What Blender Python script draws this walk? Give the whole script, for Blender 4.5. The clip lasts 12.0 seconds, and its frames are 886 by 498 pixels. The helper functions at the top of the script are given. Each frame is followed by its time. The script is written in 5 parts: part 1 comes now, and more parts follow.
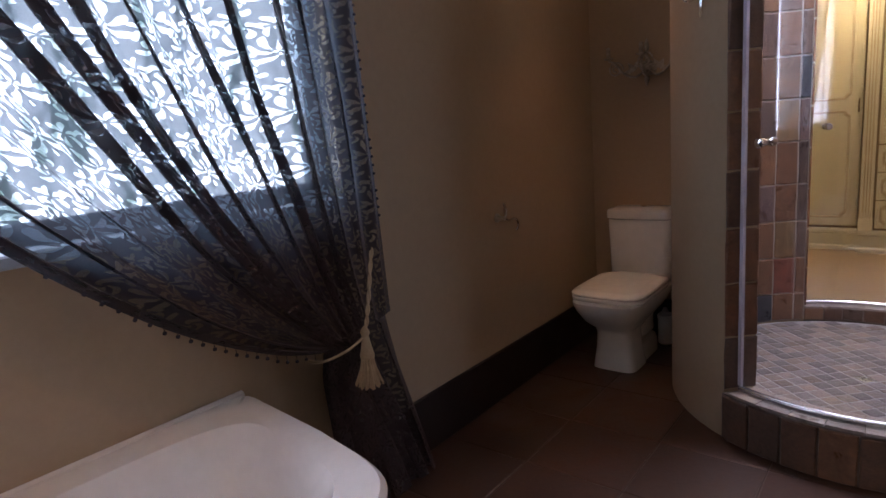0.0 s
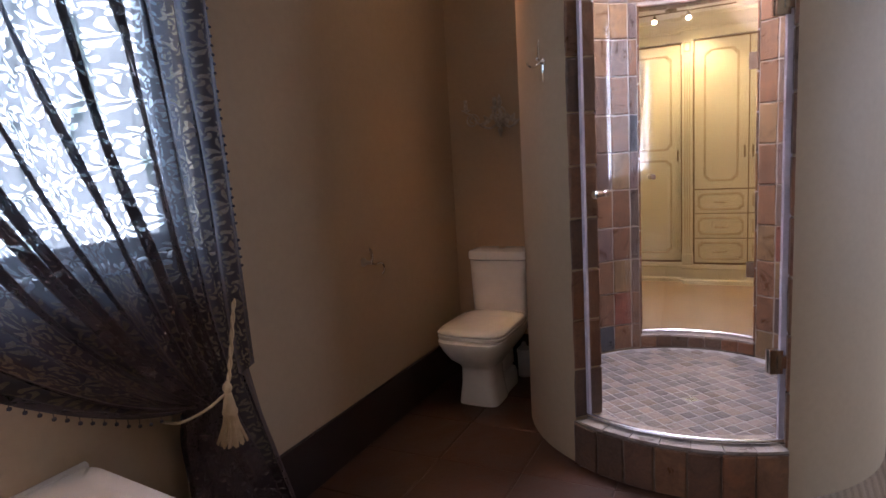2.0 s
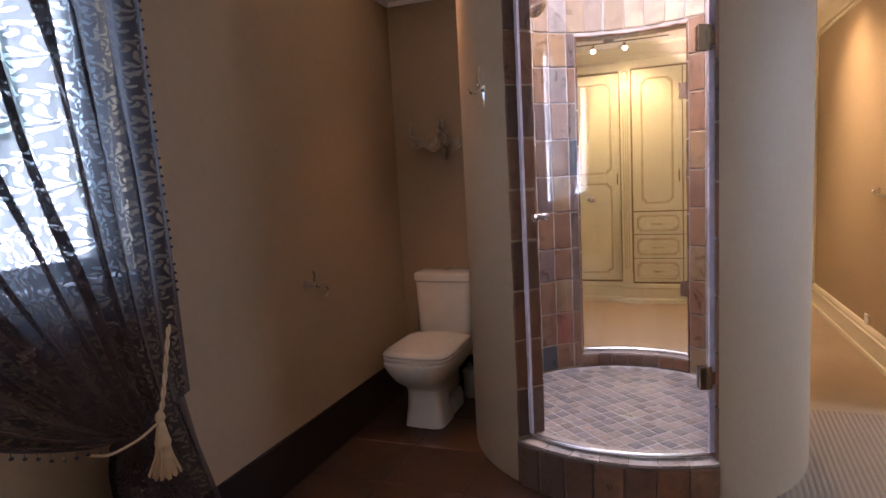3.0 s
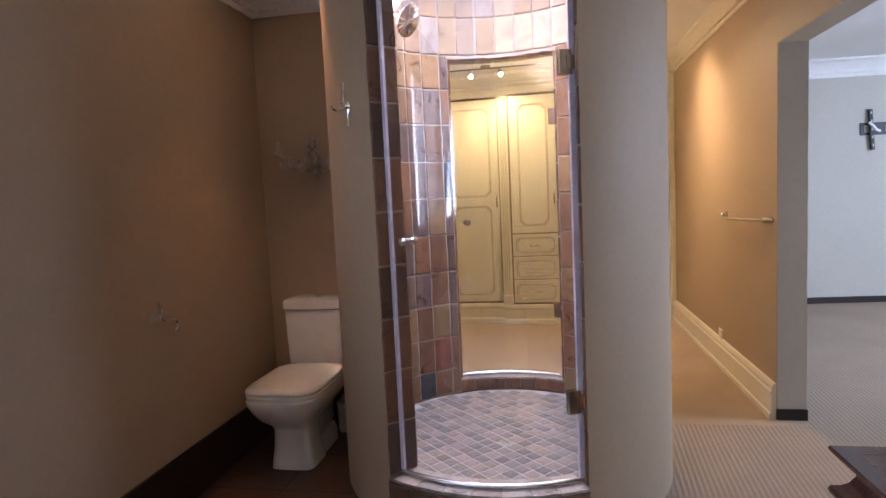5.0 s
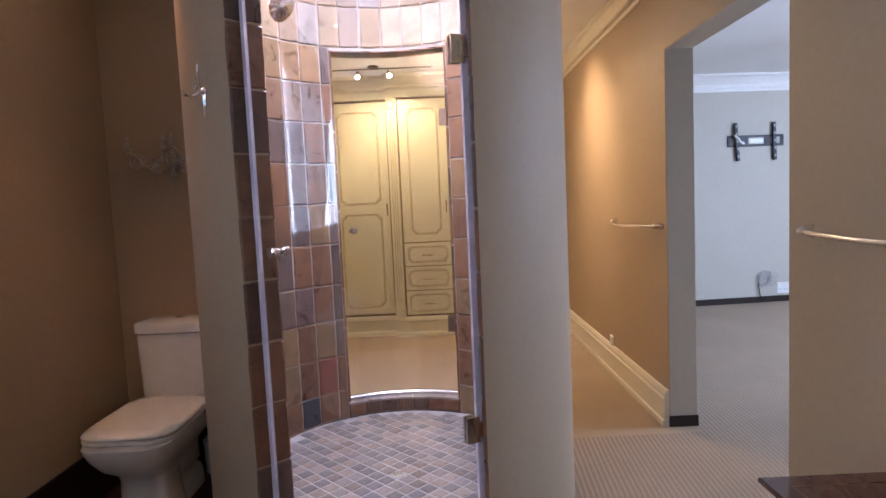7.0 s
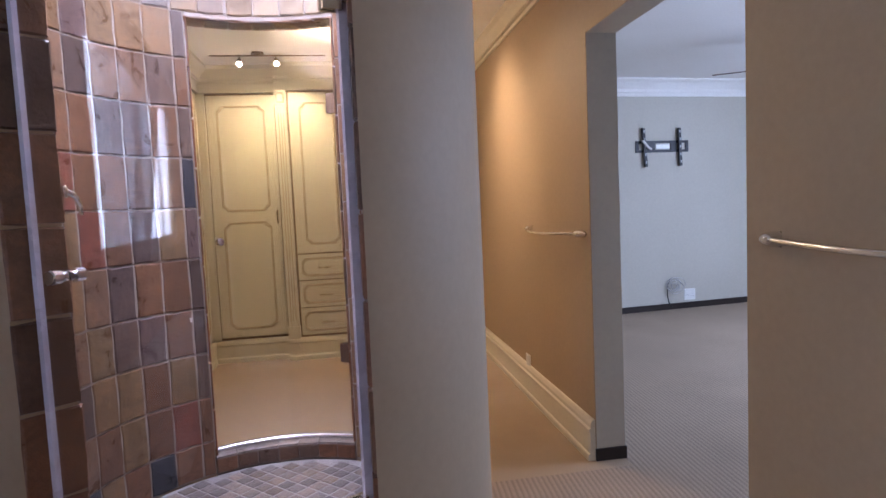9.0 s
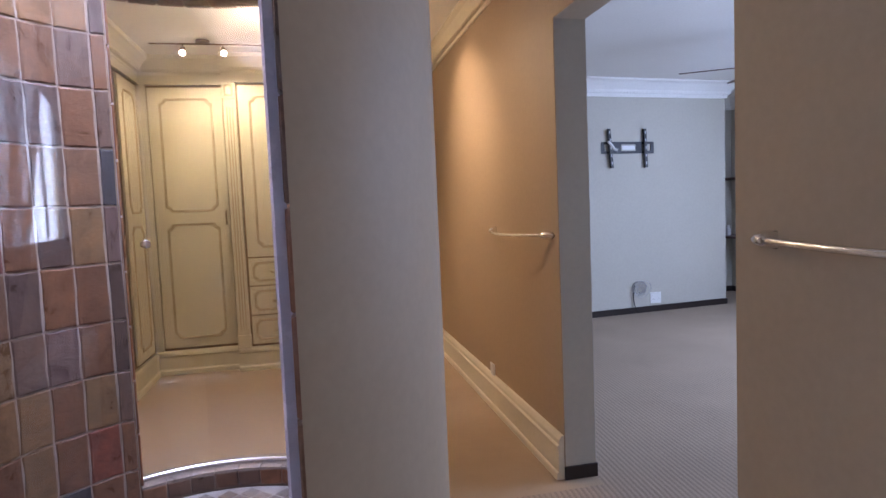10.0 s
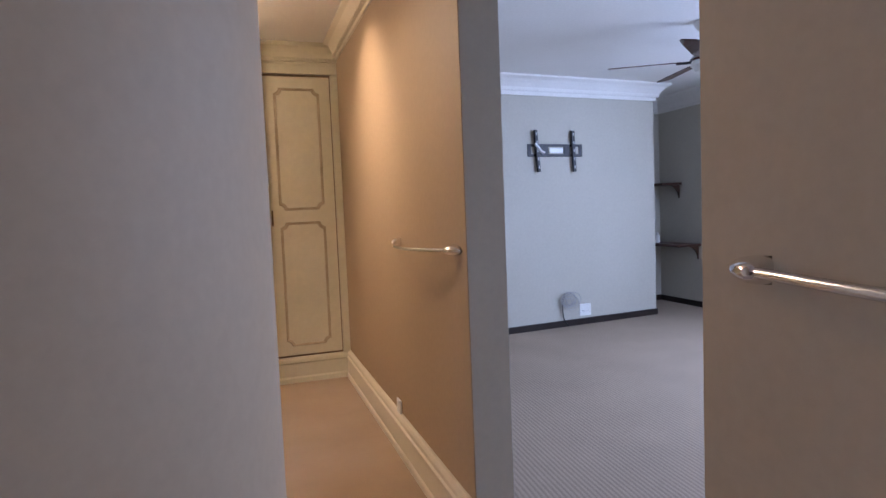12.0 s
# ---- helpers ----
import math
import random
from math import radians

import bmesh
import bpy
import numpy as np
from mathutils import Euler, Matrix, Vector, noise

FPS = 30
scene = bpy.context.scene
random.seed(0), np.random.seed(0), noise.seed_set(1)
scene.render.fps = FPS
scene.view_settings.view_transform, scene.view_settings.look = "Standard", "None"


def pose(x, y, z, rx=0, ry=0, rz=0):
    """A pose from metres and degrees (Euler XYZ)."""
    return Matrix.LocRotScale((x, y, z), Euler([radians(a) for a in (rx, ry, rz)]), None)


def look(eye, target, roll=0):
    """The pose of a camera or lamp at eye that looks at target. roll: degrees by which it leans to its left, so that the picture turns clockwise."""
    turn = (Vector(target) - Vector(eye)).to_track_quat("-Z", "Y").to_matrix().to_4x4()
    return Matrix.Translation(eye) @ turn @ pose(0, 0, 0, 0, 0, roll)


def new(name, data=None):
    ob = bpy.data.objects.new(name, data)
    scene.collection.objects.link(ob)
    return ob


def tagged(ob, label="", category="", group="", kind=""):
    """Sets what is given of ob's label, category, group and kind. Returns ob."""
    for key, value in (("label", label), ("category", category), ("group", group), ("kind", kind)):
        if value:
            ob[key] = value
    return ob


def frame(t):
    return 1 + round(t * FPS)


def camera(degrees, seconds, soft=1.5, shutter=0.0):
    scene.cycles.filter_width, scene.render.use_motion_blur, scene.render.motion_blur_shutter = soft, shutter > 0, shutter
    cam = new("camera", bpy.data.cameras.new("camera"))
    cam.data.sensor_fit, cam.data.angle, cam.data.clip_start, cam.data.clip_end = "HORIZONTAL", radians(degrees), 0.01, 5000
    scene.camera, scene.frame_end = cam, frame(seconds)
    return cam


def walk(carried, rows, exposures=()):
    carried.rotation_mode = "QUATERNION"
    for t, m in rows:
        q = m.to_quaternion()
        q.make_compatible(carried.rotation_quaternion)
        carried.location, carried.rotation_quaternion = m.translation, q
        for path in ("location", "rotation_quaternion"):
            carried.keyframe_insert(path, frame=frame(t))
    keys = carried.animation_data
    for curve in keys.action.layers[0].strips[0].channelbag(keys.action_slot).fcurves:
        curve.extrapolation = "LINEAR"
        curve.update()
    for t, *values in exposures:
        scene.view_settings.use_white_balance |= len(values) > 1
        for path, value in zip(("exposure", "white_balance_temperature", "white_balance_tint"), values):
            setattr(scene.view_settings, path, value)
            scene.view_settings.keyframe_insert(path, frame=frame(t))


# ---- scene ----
cam = camera(73.7, 12.0)
PATH = [
    (0, (0.897, 1.386, 1.314), (-0.339, 2.913, 0.939), -4.6),
    (0.5, (0.909, 1.366, 1.334), (-0.205, 2.985, 0.963), -4.3),
    (1, (0.912, 1.366, 1.348), (-0.109, 3.049, 0.997), -4.0),
    (1.5, (0.92, 1.354, 1.36), (-0.012, 3.095, 1.04), -3.8),
    (2, (0.933, 1.351, 1.365), (0.069, 3.132, 1.076), -3.5),
    (2.5, (0.955, 1.343, 1.37), (0.167, 3.163, 1.116), -3.3),
    (3, (0.969, 1.346, 1.375), (0.259, 3.202, 1.144), -3.1),
    (5, (1.03, 1.508, 1.368), (0.673, 3.468, 1.193), -2.7),
    (5.5, (1.063, 1.566, 1.369), (0.787, 3.539, 1.198), -2.7),
    (6, (1.061, 1.625, 1.366), (0.873, 3.609, 1.2), -2.6),
    (6.5, (1.049, 1.722, 1.352), (0.945, 3.712, 1.189), -2.6),
    (7, (1.027, 1.801, 1.343), (1.029, 3.795, 1.184), -2.6),
    (7.5, (1.033, 1.909, 1.337), (1.138, 3.9, 1.182), -2.5),
    (7.7, (1.046, 1.97, 1.337), (1.187, 3.959, 1.183), -2.5),
    (9.5, (1.15, 2.459, 1.309), (1.51, 4.421, 1.166), -2.5),
    (10, (1.197, 2.574, 1.299), (1.619, 4.524, 1.159), -2.4),
    (10.5, (1.269, 2.698, 1.301), (1.762, 4.632, 1.165), -2.5),
    (11, (1.355, 2.819, 1.304), (1.893, 4.74, 1.17), -2.4),
    (11.5, (1.445, 2.95, 1.301), (2.025, 4.86, 1.17), -2.4),
    (12, (1.528, 3.102, 1.299), (2.162, 4.994, 1.169), -2.3),
]
EXPOSURES = [(0.0, 3.65, 6550, 34), (1.5, 4.0, 6700, 35), (2.5, 4.2, 6800, 36), (5.0, 4.42, 6450, 34), (7.5, 4.3, 6200, 35), (9.5, 4.0, 6020, 37), (12.0, 4.1, 5840, 37)]
walk(cam, [(t, look(eye, target, roll)) for t, eye, target, roll in PATH], EXPOSURES)

# ---- world, sun, large lights ----
def make_world():
    w = bpy.data.worlds.new("world")
    scene.world = w
    w.use_nodes = True
    nt = w.node_tree
    sky = nt.nodes.new("ShaderNodeTexSky")
    sky.sky_type = 'NISHITA'
    sky.sun_disc = False
    sky.sun_elevation = radians(29)
    sky.sun_rotation = radians(77)
    bg = nt.nodes["Background"]
    bg.inputs["Strength"].default_value = 0.06
    nt.links.new(sky.outputs[0], bg.inputs[0])


def sun_lamp():
    d = bpy.data.lights.new("sun", 'SUN')
    d.energy, d.angle, d.color = 3.6, radians(0.5), (1.0, 0.95, 0.87)
    ob = new("sun", d)
    ob.matrix_world = look((6.82, 1.575, 3.88), (0, 0, 0))
    return ob


def area_lamp(name, eye, target, sx, sy, watts, colour, shape='RECTANGLE'):
    d = bpy.data.lights.new(name, 'AREA')
    d.shape, d.size, d.size_y, d.energy, d.color = shape, sx, sy, watts, colour
    ob = new(name, d)
    ob.matrix_world = look(eye, target)
    return ob


def spot_lamp(name, eye, target, watts, colour, degrees, blend=0.6, radius=0.03):
    d = bpy.data.lights.new(name, 'SPOT')
    d.energy, d.color, d.spot_size, d.spot_blend, d.shadow_soft_size = watts, colour, radians(degrees), blend, radius
    ob = new(name, d)
    ob.matrix_world = look(eye, target)
    return ob


WARM = (1.0, 0.80, 0.44)
DAY = (0.66, 0.83, 1.0)
make_world()
sun_lamp()
area_lamp("bath_window_light", (-0.88, 1.27, 1.70), (1, 1.27, 1.60), 2.9, 1.10, 3.5, DAY)
area_lamp("skylight_light", (0.79, 4.51, 2.87), (0.79, 4.51, 0), 0.8, 0.8, 2.5, (0.80, 0.90, 1.0), 'DISK').data.spread = radians(125)
# stands in for the daylight of the unseen bedroom window
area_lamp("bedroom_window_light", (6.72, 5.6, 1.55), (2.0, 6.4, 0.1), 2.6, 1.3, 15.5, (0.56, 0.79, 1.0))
# the two heads of the track light in the dressing room, and one for the passage wall
spot_lamp("dressing_spot", (0.33, 7.30, 2.46), (0.28, 7.82, 1.3), 1.0, WARM, 130)
spot_lamp("dressing_spot", (0.61, 7.30, 2.46), (0.68, 7.72, 1.85), 1.9, WARM, 95)
spot_lamp("dressing_spot", (1.65, 6.55, 2.46), (2.285, 6.60, 1.80), 2.5, WARM, 92, 1.0)
# unseen point lamp and down spot, added to fill dressing room and passage
d = bpy.data.lights.new("dressing_fill", 'POINT')
d.energy, d.color, d.shadow_soft_size = 1.2, WARM, 0.04
new("dressing_fill", d).location = (1.10, 6.60, 2.40)
spot_lamp("dressing_spot", (1.45, 6.30, 2.44), (1.62, 5.55, 0.0), 2.8, WARM, 150, 0.8)
# small round ceiling lamps assumed for the bathroom, unseen; the second brightens the bath
area_lamp("ceiling_lamp_light", (-0.12, 4.15, 2.575), (-0.12, 4.15, 0), 0.06, 0.06, 0.082, (1.0, 0.60, 0.31), 'DISK').data.spread = radians(68)
area_lamp("ceiling_lamp_light", (0.05, 1.55, 2.575), (0.05, 1.55, 0), 0.07, 0.07, 0.120, (1.0, 0.64, 0.38), 'DISK').data.spread = radians(92)

# ---- materials ----
def nodes_of(name):
    m = bpy.data.materials.new(name)
    m.use_nodes = True
    nt = m.node_tree
    return m, nt, nt.nodes["Principled BSDF"]


def add(nt, kind, **inputs):
    n = nt.nodes.new(kind)
    for k, v in inputs.items():
        n.inputs[k.replace("_", " ")].default_value = v
    return n


def ramp(nt, fac, stops):
    r = nt.nodes.new("ShaderNodeValToRGB")
    e = r.color_ramp.elements
    while len(e) < len(stops):
        e.new(0.5)
    for i, (p, c) in enumerate(stops):
        e[i].position = p
        e[i].color = (*c, 1)
    nt.links.new(fac, r.inputs[0])
    return r.outputs[0]


def mixed(nt, fac, a, b, blend='MIX'):
    m = nt.nodes.new("ShaderNodeMix")
    m.data_type, m.blend_type = 'RGBA', blend
    for sock, v in ((m.inputs[0], fac), (m.inputs[6], a), (m.inputs[7], b)):
        if isinstance(v, (int, float)):
            sock.default_value = v
        elif isinstance(v, tuple):
            sock.default_value = (*v, 1)
        else:
            nt.links.new(v, sock)
    return m.outputs[2]


def coords(nt, kind="Object", scale=(1, 1, 1), turn=0.0):
    tc = nt.nodes.new("ShaderNodeTexCoord")
    mp = nt.nodes.new("ShaderNodeMapping")
    mp.inputs["Scale"].default_value = scale
    mp.inputs["Rotation"].default_value = (0, 0, radians(turn))
    nt.links.new(tc.outputs[kind], mp.inputs[0])
    return mp.outputs[0]


def noise_tex(nt, vec, scale, detail=4, rough=0.6, distortion=0.0):
    n = add(nt, "ShaderNodeTexNoise", Scale=scale, Detail=detail, Roughness=rough, Distortion=distortion)
    nt.links.new(vec, n.inputs["Vector"])
    return n.outputs[0]


def bump(nt, height, strength, distance=0.01):
    b = add(nt, "ShaderNodeBump", Strength=strength, Distance=distance)
    nt.links.new(height, b.inputs["Height"])
    return b.outputs[0]


def surface(name, a, b, rough=0.6, metal=0.0, scale=3.0, fine=60.0, relief=0.15, dist=0.004, spec=0.5, rough_var=0.1, coat=0.0, stretch=(1, 1, 1)):
    """A plain material that varies between colours a and b at two scales, with fine relief."""
    m, nt, p = nodes_of(name)
    v = coords(nt, scale=stretch)
    big, small = noise_tex(nt, v, scale, 5), noise_tex(nt, v, fine, 3)
    base = ramp(nt, big, [(0.3, a), (0.7, b)])
    grain = ramp(nt, small, [(0.3, (0.965,) * 3), (0.7, (1.025,) * 3)])
    nt.links.new(mixed(nt, 1.0, base, grain, 'MULTIPLY'), p.inputs["Base Color"])
    rr = ramp(nt, big, [(0.3, (rough - rough_var,) * 3), (0.7, (rough + rough_var,) * 3)])
    nt.links.new(rr, p.inputs["Roughness"])
    p.inputs["Metallic"].default_value = metal
    p.inputs["Specular IOR Level"].default_value = spec
    p.inputs["Coat Weight"].default_value = coat
    if relief:
        nt.links.new(bump(nt, small, relief, dist), p.inputs["Normal"])
    return m


def tile_material(name, palette, rough=0.35, grain=9.0, relief=0.5):
    """Slate: each piece takes its own colour; layered relief and stains."""
    m, nt, p = nodes_of(name)
    oi = nt.nodes.new("ShaderNodeObjectInfo")
    v = coords(nt)
    shift = nt.nodes.new("ShaderNodeVectorMath")
    shift.operation = 'ADD'
    comb = nt.nodes.new("ShaderNodeCombineXYZ")
    mul = nt.nodes.new("ShaderNodeMath")
    mul.operation = 'MULTIPLY'
    mul.inputs[1].default_value = 37.0
    nt.links.new(oi.outputs["Random"], mul.inputs[0])
    for i in range(3):
        nt.links.new(mul.outputs[0], comb.inputs[i])
    nt.links.new(v, shift.inputs[0])
    nt.links.new(comb.outputs[0], shift.inputs[1])
    n = len(palette)
    base = ramp(nt, oi.outputs["Random"], [(i / n, c) for i, c in enumerate(palette)])
    base.node.color_ramp.interpolation = 'CONSTANT'
    cloud = noise_tex(nt, shift.outputs[0], grain, 6, 0.65, 0.8)
    fine = noise_tex(nt, shift.outputs[0], 70, 4)
    stain = ramp(nt, cloud, [(0.25, (0.55, 0.52, 0.5)), (0.5, (1, 1, 1)), (0.75, (1.35, 1.22, 1.05))])
    c1 = mixed(nt, 1.0, base, stain, 'MULTIPLY')
    c2 = mixed(nt, 1.0, c1, ramp(nt, fine, [(0.3, (0.85, 0.85, 0.85)), (0.7, (1.12, 1.1, 1.08))]), 'MULTIPLY')
    nt.links.new(c2, p.inputs["Base Color"])
    nt.links.new(ramp(nt, cloud, [(0.3, (rough - 0.12,) * 3), (0.7, (rough + 0.15,) * 3)]), p.inputs["Roughness"])
    nt.links.new(bump(nt, mixed(nt, 0.35, cloud, fine), relief, 0.020), p.inputs["Normal"])
    return m


def glass_material(name, tint):
    m, nt, p = nodes_of(name)
    nt.nodes.remove(p)
    tr = nt.nodes.new("ShaderNodeBsdfTransparent")
    tr.inputs[0].default_value = (*tint, 1)
    gl = nt.nodes.new("ShaderNodeBsdfGlossy")
    gl.inputs["Roughness"].default_value = 0.0
    lw = nt.nodes.new("ShaderNodeLayerWeight")
    lw.inputs[0].default_value = 0.5
    pw = nt.nodes.new("ShaderNodeMath")
    pw.operation = 'POWER'
    pw.inputs[1].default_value = 5.0
    nt.links.new(lw.outputs["Facing"], pw.inputs[0])
    ma = nt.nodes.new("ShaderNodeMath")
    ma.operation = 'MULTIPLY_ADD'
    ma.inputs[1].default_value, ma.inputs[2].default_value = 0.90, 0.052
    nt.links.new(pw.outputs[0], ma.inputs[0])
    mx = nt.nodes.new("ShaderNodeMixShader")
    nt.links.new(ma.outputs[0], mx.inputs[0])
    nt.links.new(tr.outputs[0], mx.inputs[1])
    nt.links.new(gl.outputs[0], mx.inputs[2])
    nt.links.new(mx.outputs[0], nt.nodes["Material Output"].inputs[0])
    return m


def carpet_material(name, a, b, turn):
    """Ribbed loop-pile carpet."""
    m, nt, p = nodes_of(name)
    v = coords(nt, turn=turn)
    wv = add(nt, "ShaderNodeTexWave", Scale=12.5, Distortion=0.5, Detail=1.0, Detail_Scale=6.0)
    nt.links.new(v, wv.inputs["Vector"])
    loops = noise_tex(nt, v, 160, 2)
    big = noise_tex(nt, v, 1.6, 4)
    base = ramp(nt, wv.outputs["Fac"], [(0.1, a), (0.75, b)])
    c = mixed(nt, 1.0, base, ramp(nt, loops, [(0.3, (0.78, 0.78, 0.78)), (0.7, (1.12, 1.12, 1.12))]), 'MULTIPLY')
    c = mixed(nt, 1.0, c, ramp(nt, big, [(0.3, (0.9, 0.9, 0.9)), (0.7, (1.05, 1.04, 1.03))]), 'MULTIPLY')
    nt.links.new(c, p.inputs["Base Color"])
    p.inputs["Roughness"].default_value = 0.95
    p.inputs["Specular IOR Level"].default_value = 0.15
    nt.links.new(bump(nt, mixed(nt, 0.4, wv.outputs["Fac"], loops), 0.40, 0.005), p.inputs["Normal"])
    return m


def curtain_material():
    """Dark burn-out cloth: opaque scrolls on a sheer ground."""
    m, nt, p = nodes_of("curtain_cloth")
    nt.nodes.remove(p)
    v = coords(nt, "UV")

    def op(kind, *args):
        n = nt.nodes.new("ShaderNodeMath")
        n.operation = kind
        for sock, a in zip(n.inputs, args):
            if isinstance(a, (int, float)):
                sock.default_value = a
            else:
                nt.links.new(a, sock)
        return n.outputs[0]
    sep = nt.nodes.new("ShaderNodeSeparateXYZ")
    nt.links.new(v, sep.inputs[0])
    # damask repeat: half-drop cells, each mirrored about its middle
    wide, high = 0.34, 0.50
    cu = op('DIVIDE', op('MULTIPLY', sep.outputs[0], 3.1), wide)
    drop = op('MULTIPLY', op('MODULO', op('FLOOR', cu), 2.0), 0.5)
    wob1 = op('MULTIPLY', op('SUBTRACT', noise_tex(nt, v, 34.0, 1), 0.5), 0.044)
    wob2 = op('MULTIPLY', op('SUBTRACT', noise_tex(nt, v, 31.0, 1, 0.5, 0.6), 0.5), 0.044)
    px = op('ADD', op('MULTIPLY', op('ABSOLUTE', op('SUBTRACT', op('FRACT', cu), 0.5)), wide), wob1)
    py = op('ADD', op('MULTIPLY', op('SUBTRACT', op('FRACT', op('ADD', op('MULTIPLY', sep.outputs[1], 2.7 / high), drop)), 0.5), high), wob2)

    def palmette(x0, y0, petals, curl, inner, outer, phase):
        """Leaves that fan out of one point and curl as they go."""
        dx, dy = op('SUBTRACT', px, x0), op('SUBTRACT', py, y0)
        r = op('SQRT', op('ADD', op('MULTIPLY', dx, dx), op('MULTIPLY', dy, dy)))
        turn = op('ADD', op('MULTIPLY', op('ARCTAN2', dx, dy), petals), op('ADD', op('MULTIPLY', r, curl), phase))
        ring = op('MULTIPLY', op('SINE', op('MULTIPLY', op('DIVIDE', op('SUBTRACT', r, inner), outer - inner), math.pi)), 0.9)
        inside = op('MULTIPLY', op('GREATER_THAN', r, inner), op('LESS_THAN', r, outer))
        return op('MULTIPLY', op('ADD', op('MULTIPLY', op('SINE', turn), 0.75), op('SUBTRACT', ring, 0.62)), inside)
    field = palmette(0.0, -0.13, 7.0, 30.0, 0.030, 0.145, 0.6)
    for args in ((0.0, 0.085, 6.0, -42.0, 0.012, 0.085, 1.4), (0.115, 0.055, 3.0, 75.0, 0.006, 0.075, 0.2), (0.17, -0.20, 5.0, 46.0, 0.010, 0.085, 2.0), (0.0, -0.13, 4.0, 0.0, 0.004, 0.032, 1.57), (0.155, 0.20, 4.0, -60.0, 0.008, 0.08, 0.4)):
        field = op('MAXIMUM', field, palmette(*args))
    pat = ramp(nt, field, [(0.10, (0, 0, 0)), (0.18, (1, 1, 1))])
    thread = noise_tex(nt, v, 420, 2)
    col = mixed(nt, pat, (0.030, 0.018, 0.018), (0.125, 0.076, 0.062))
    col = mixed(nt, 1.0, col, ramp(nt, thread, [(0.3, (0.7, 0.7, 0.7)), (0.7, (1.3, 1.3, 1.3))]), 'MULTIPLY')
    cloth = nt.nodes.new("ShaderNodeBsdfPrincipled")
    cloth.inputs["Roughness"].default_value = 0.6
    cloth.inputs["Specular IOR Level"].default_value = 0.2
    cloth.inputs["Sheen Weight"].default_value = 0.10
    cloth.inputs["Sheen Tint"].default_value = (0.75, 0.55, 0.5, 1)
    nt.links.new(col, cloth.inputs["Base Color"])
    nt.links.new(bump(nt, thread, 0.15, 0.001), cloth.inputs["Normal"])
    tl = nt.nodes.new("ShaderNodeBsdfTranslucent")
    tl.inputs[0].default_value = (0.24, 0.32, 0.40, 1)
    body = nt.nodes.new("ShaderNodeMixShader")
    nt.links.new(ramp(nt, pat, [(0.0, (0.055,) * 3), (1.0, (0.10,) * 3)]), body.inputs[0])
    nt.links.new(cloth.outputs[0], body.inputs[1])
    nt.links.new(tl.outputs[0], body.inputs[2])
    sheer_t = nt.nodes.new("ShaderNodeBsdfTransparent")
    sheer_t.inputs[0].default_value = (0.78, 0.87, 0.92, 1)
    sheer = nt.nodes.new("ShaderNodeMixShader")
    sheer.inputs[0].default_value = 0.64
    nt.links.new(sheer_t.outputs[0], sheer.inputs[1])
    nt.links.new(body.outputs[0], sheer.inputs[2])
    out = nt.nodes.new("ShaderNodeMixShader")
    scroll = nt.nodes.new("ShaderNodeMixShader")
    scroll.inputs[0].default_value = 0.925
    nt.links.new(sheer_t.outputs[0], scroll.inputs[1])
    nt.links.new(body.outputs[0], scroll.inputs[2])
    nt.links.new(pat, out.inputs[0])
    nt.links.new(scroll.outputs[0], out.inputs[1])
    nt.links.new(sheer.outputs[0], out.inputs[2])
    nt.links.new(out.outputs[0], nt.nodes["Material Output"].inputs[0])
    return m


def glow(name, colour, strength):
    m, nt, p = nodes_of(name)
    p.inputs["Emission Color"].default_value = (*colour, 1)
    p.inputs["Emission Strength"].default_value = strength
    return m


def outdoor_haze():
    """Bright hazy daylight with the stems and leaves of a garden in it."""
    m, nt, p = nodes_of("outdoor_haze")
    v = coords(nt, scale=(1, 1, 0.22))
    stems = noise_tex(nt, v, 7.0, 3, 0.6, 0.3)
    leaves = noise_tex(nt, coords(nt), 16.0, 4)
    c = ramp(nt, mixed(nt, 0.25, stems, leaves), [(0.40, (0.10, 0.17, 0.16)), (0.47, (0.60, 0.78, 0.88)), (0.55, (0.72, 0.90, 1.0))])
    nt.links.new(c, p.inputs["Emission Color"])
    p.inputs["Emission Strength"].default_value = 0.74
    p.inputs["Base Color"].default_value = (0, 0, 0, 1)
    p.inputs["Specular IOR Level"].default_value = 0.0
    return m


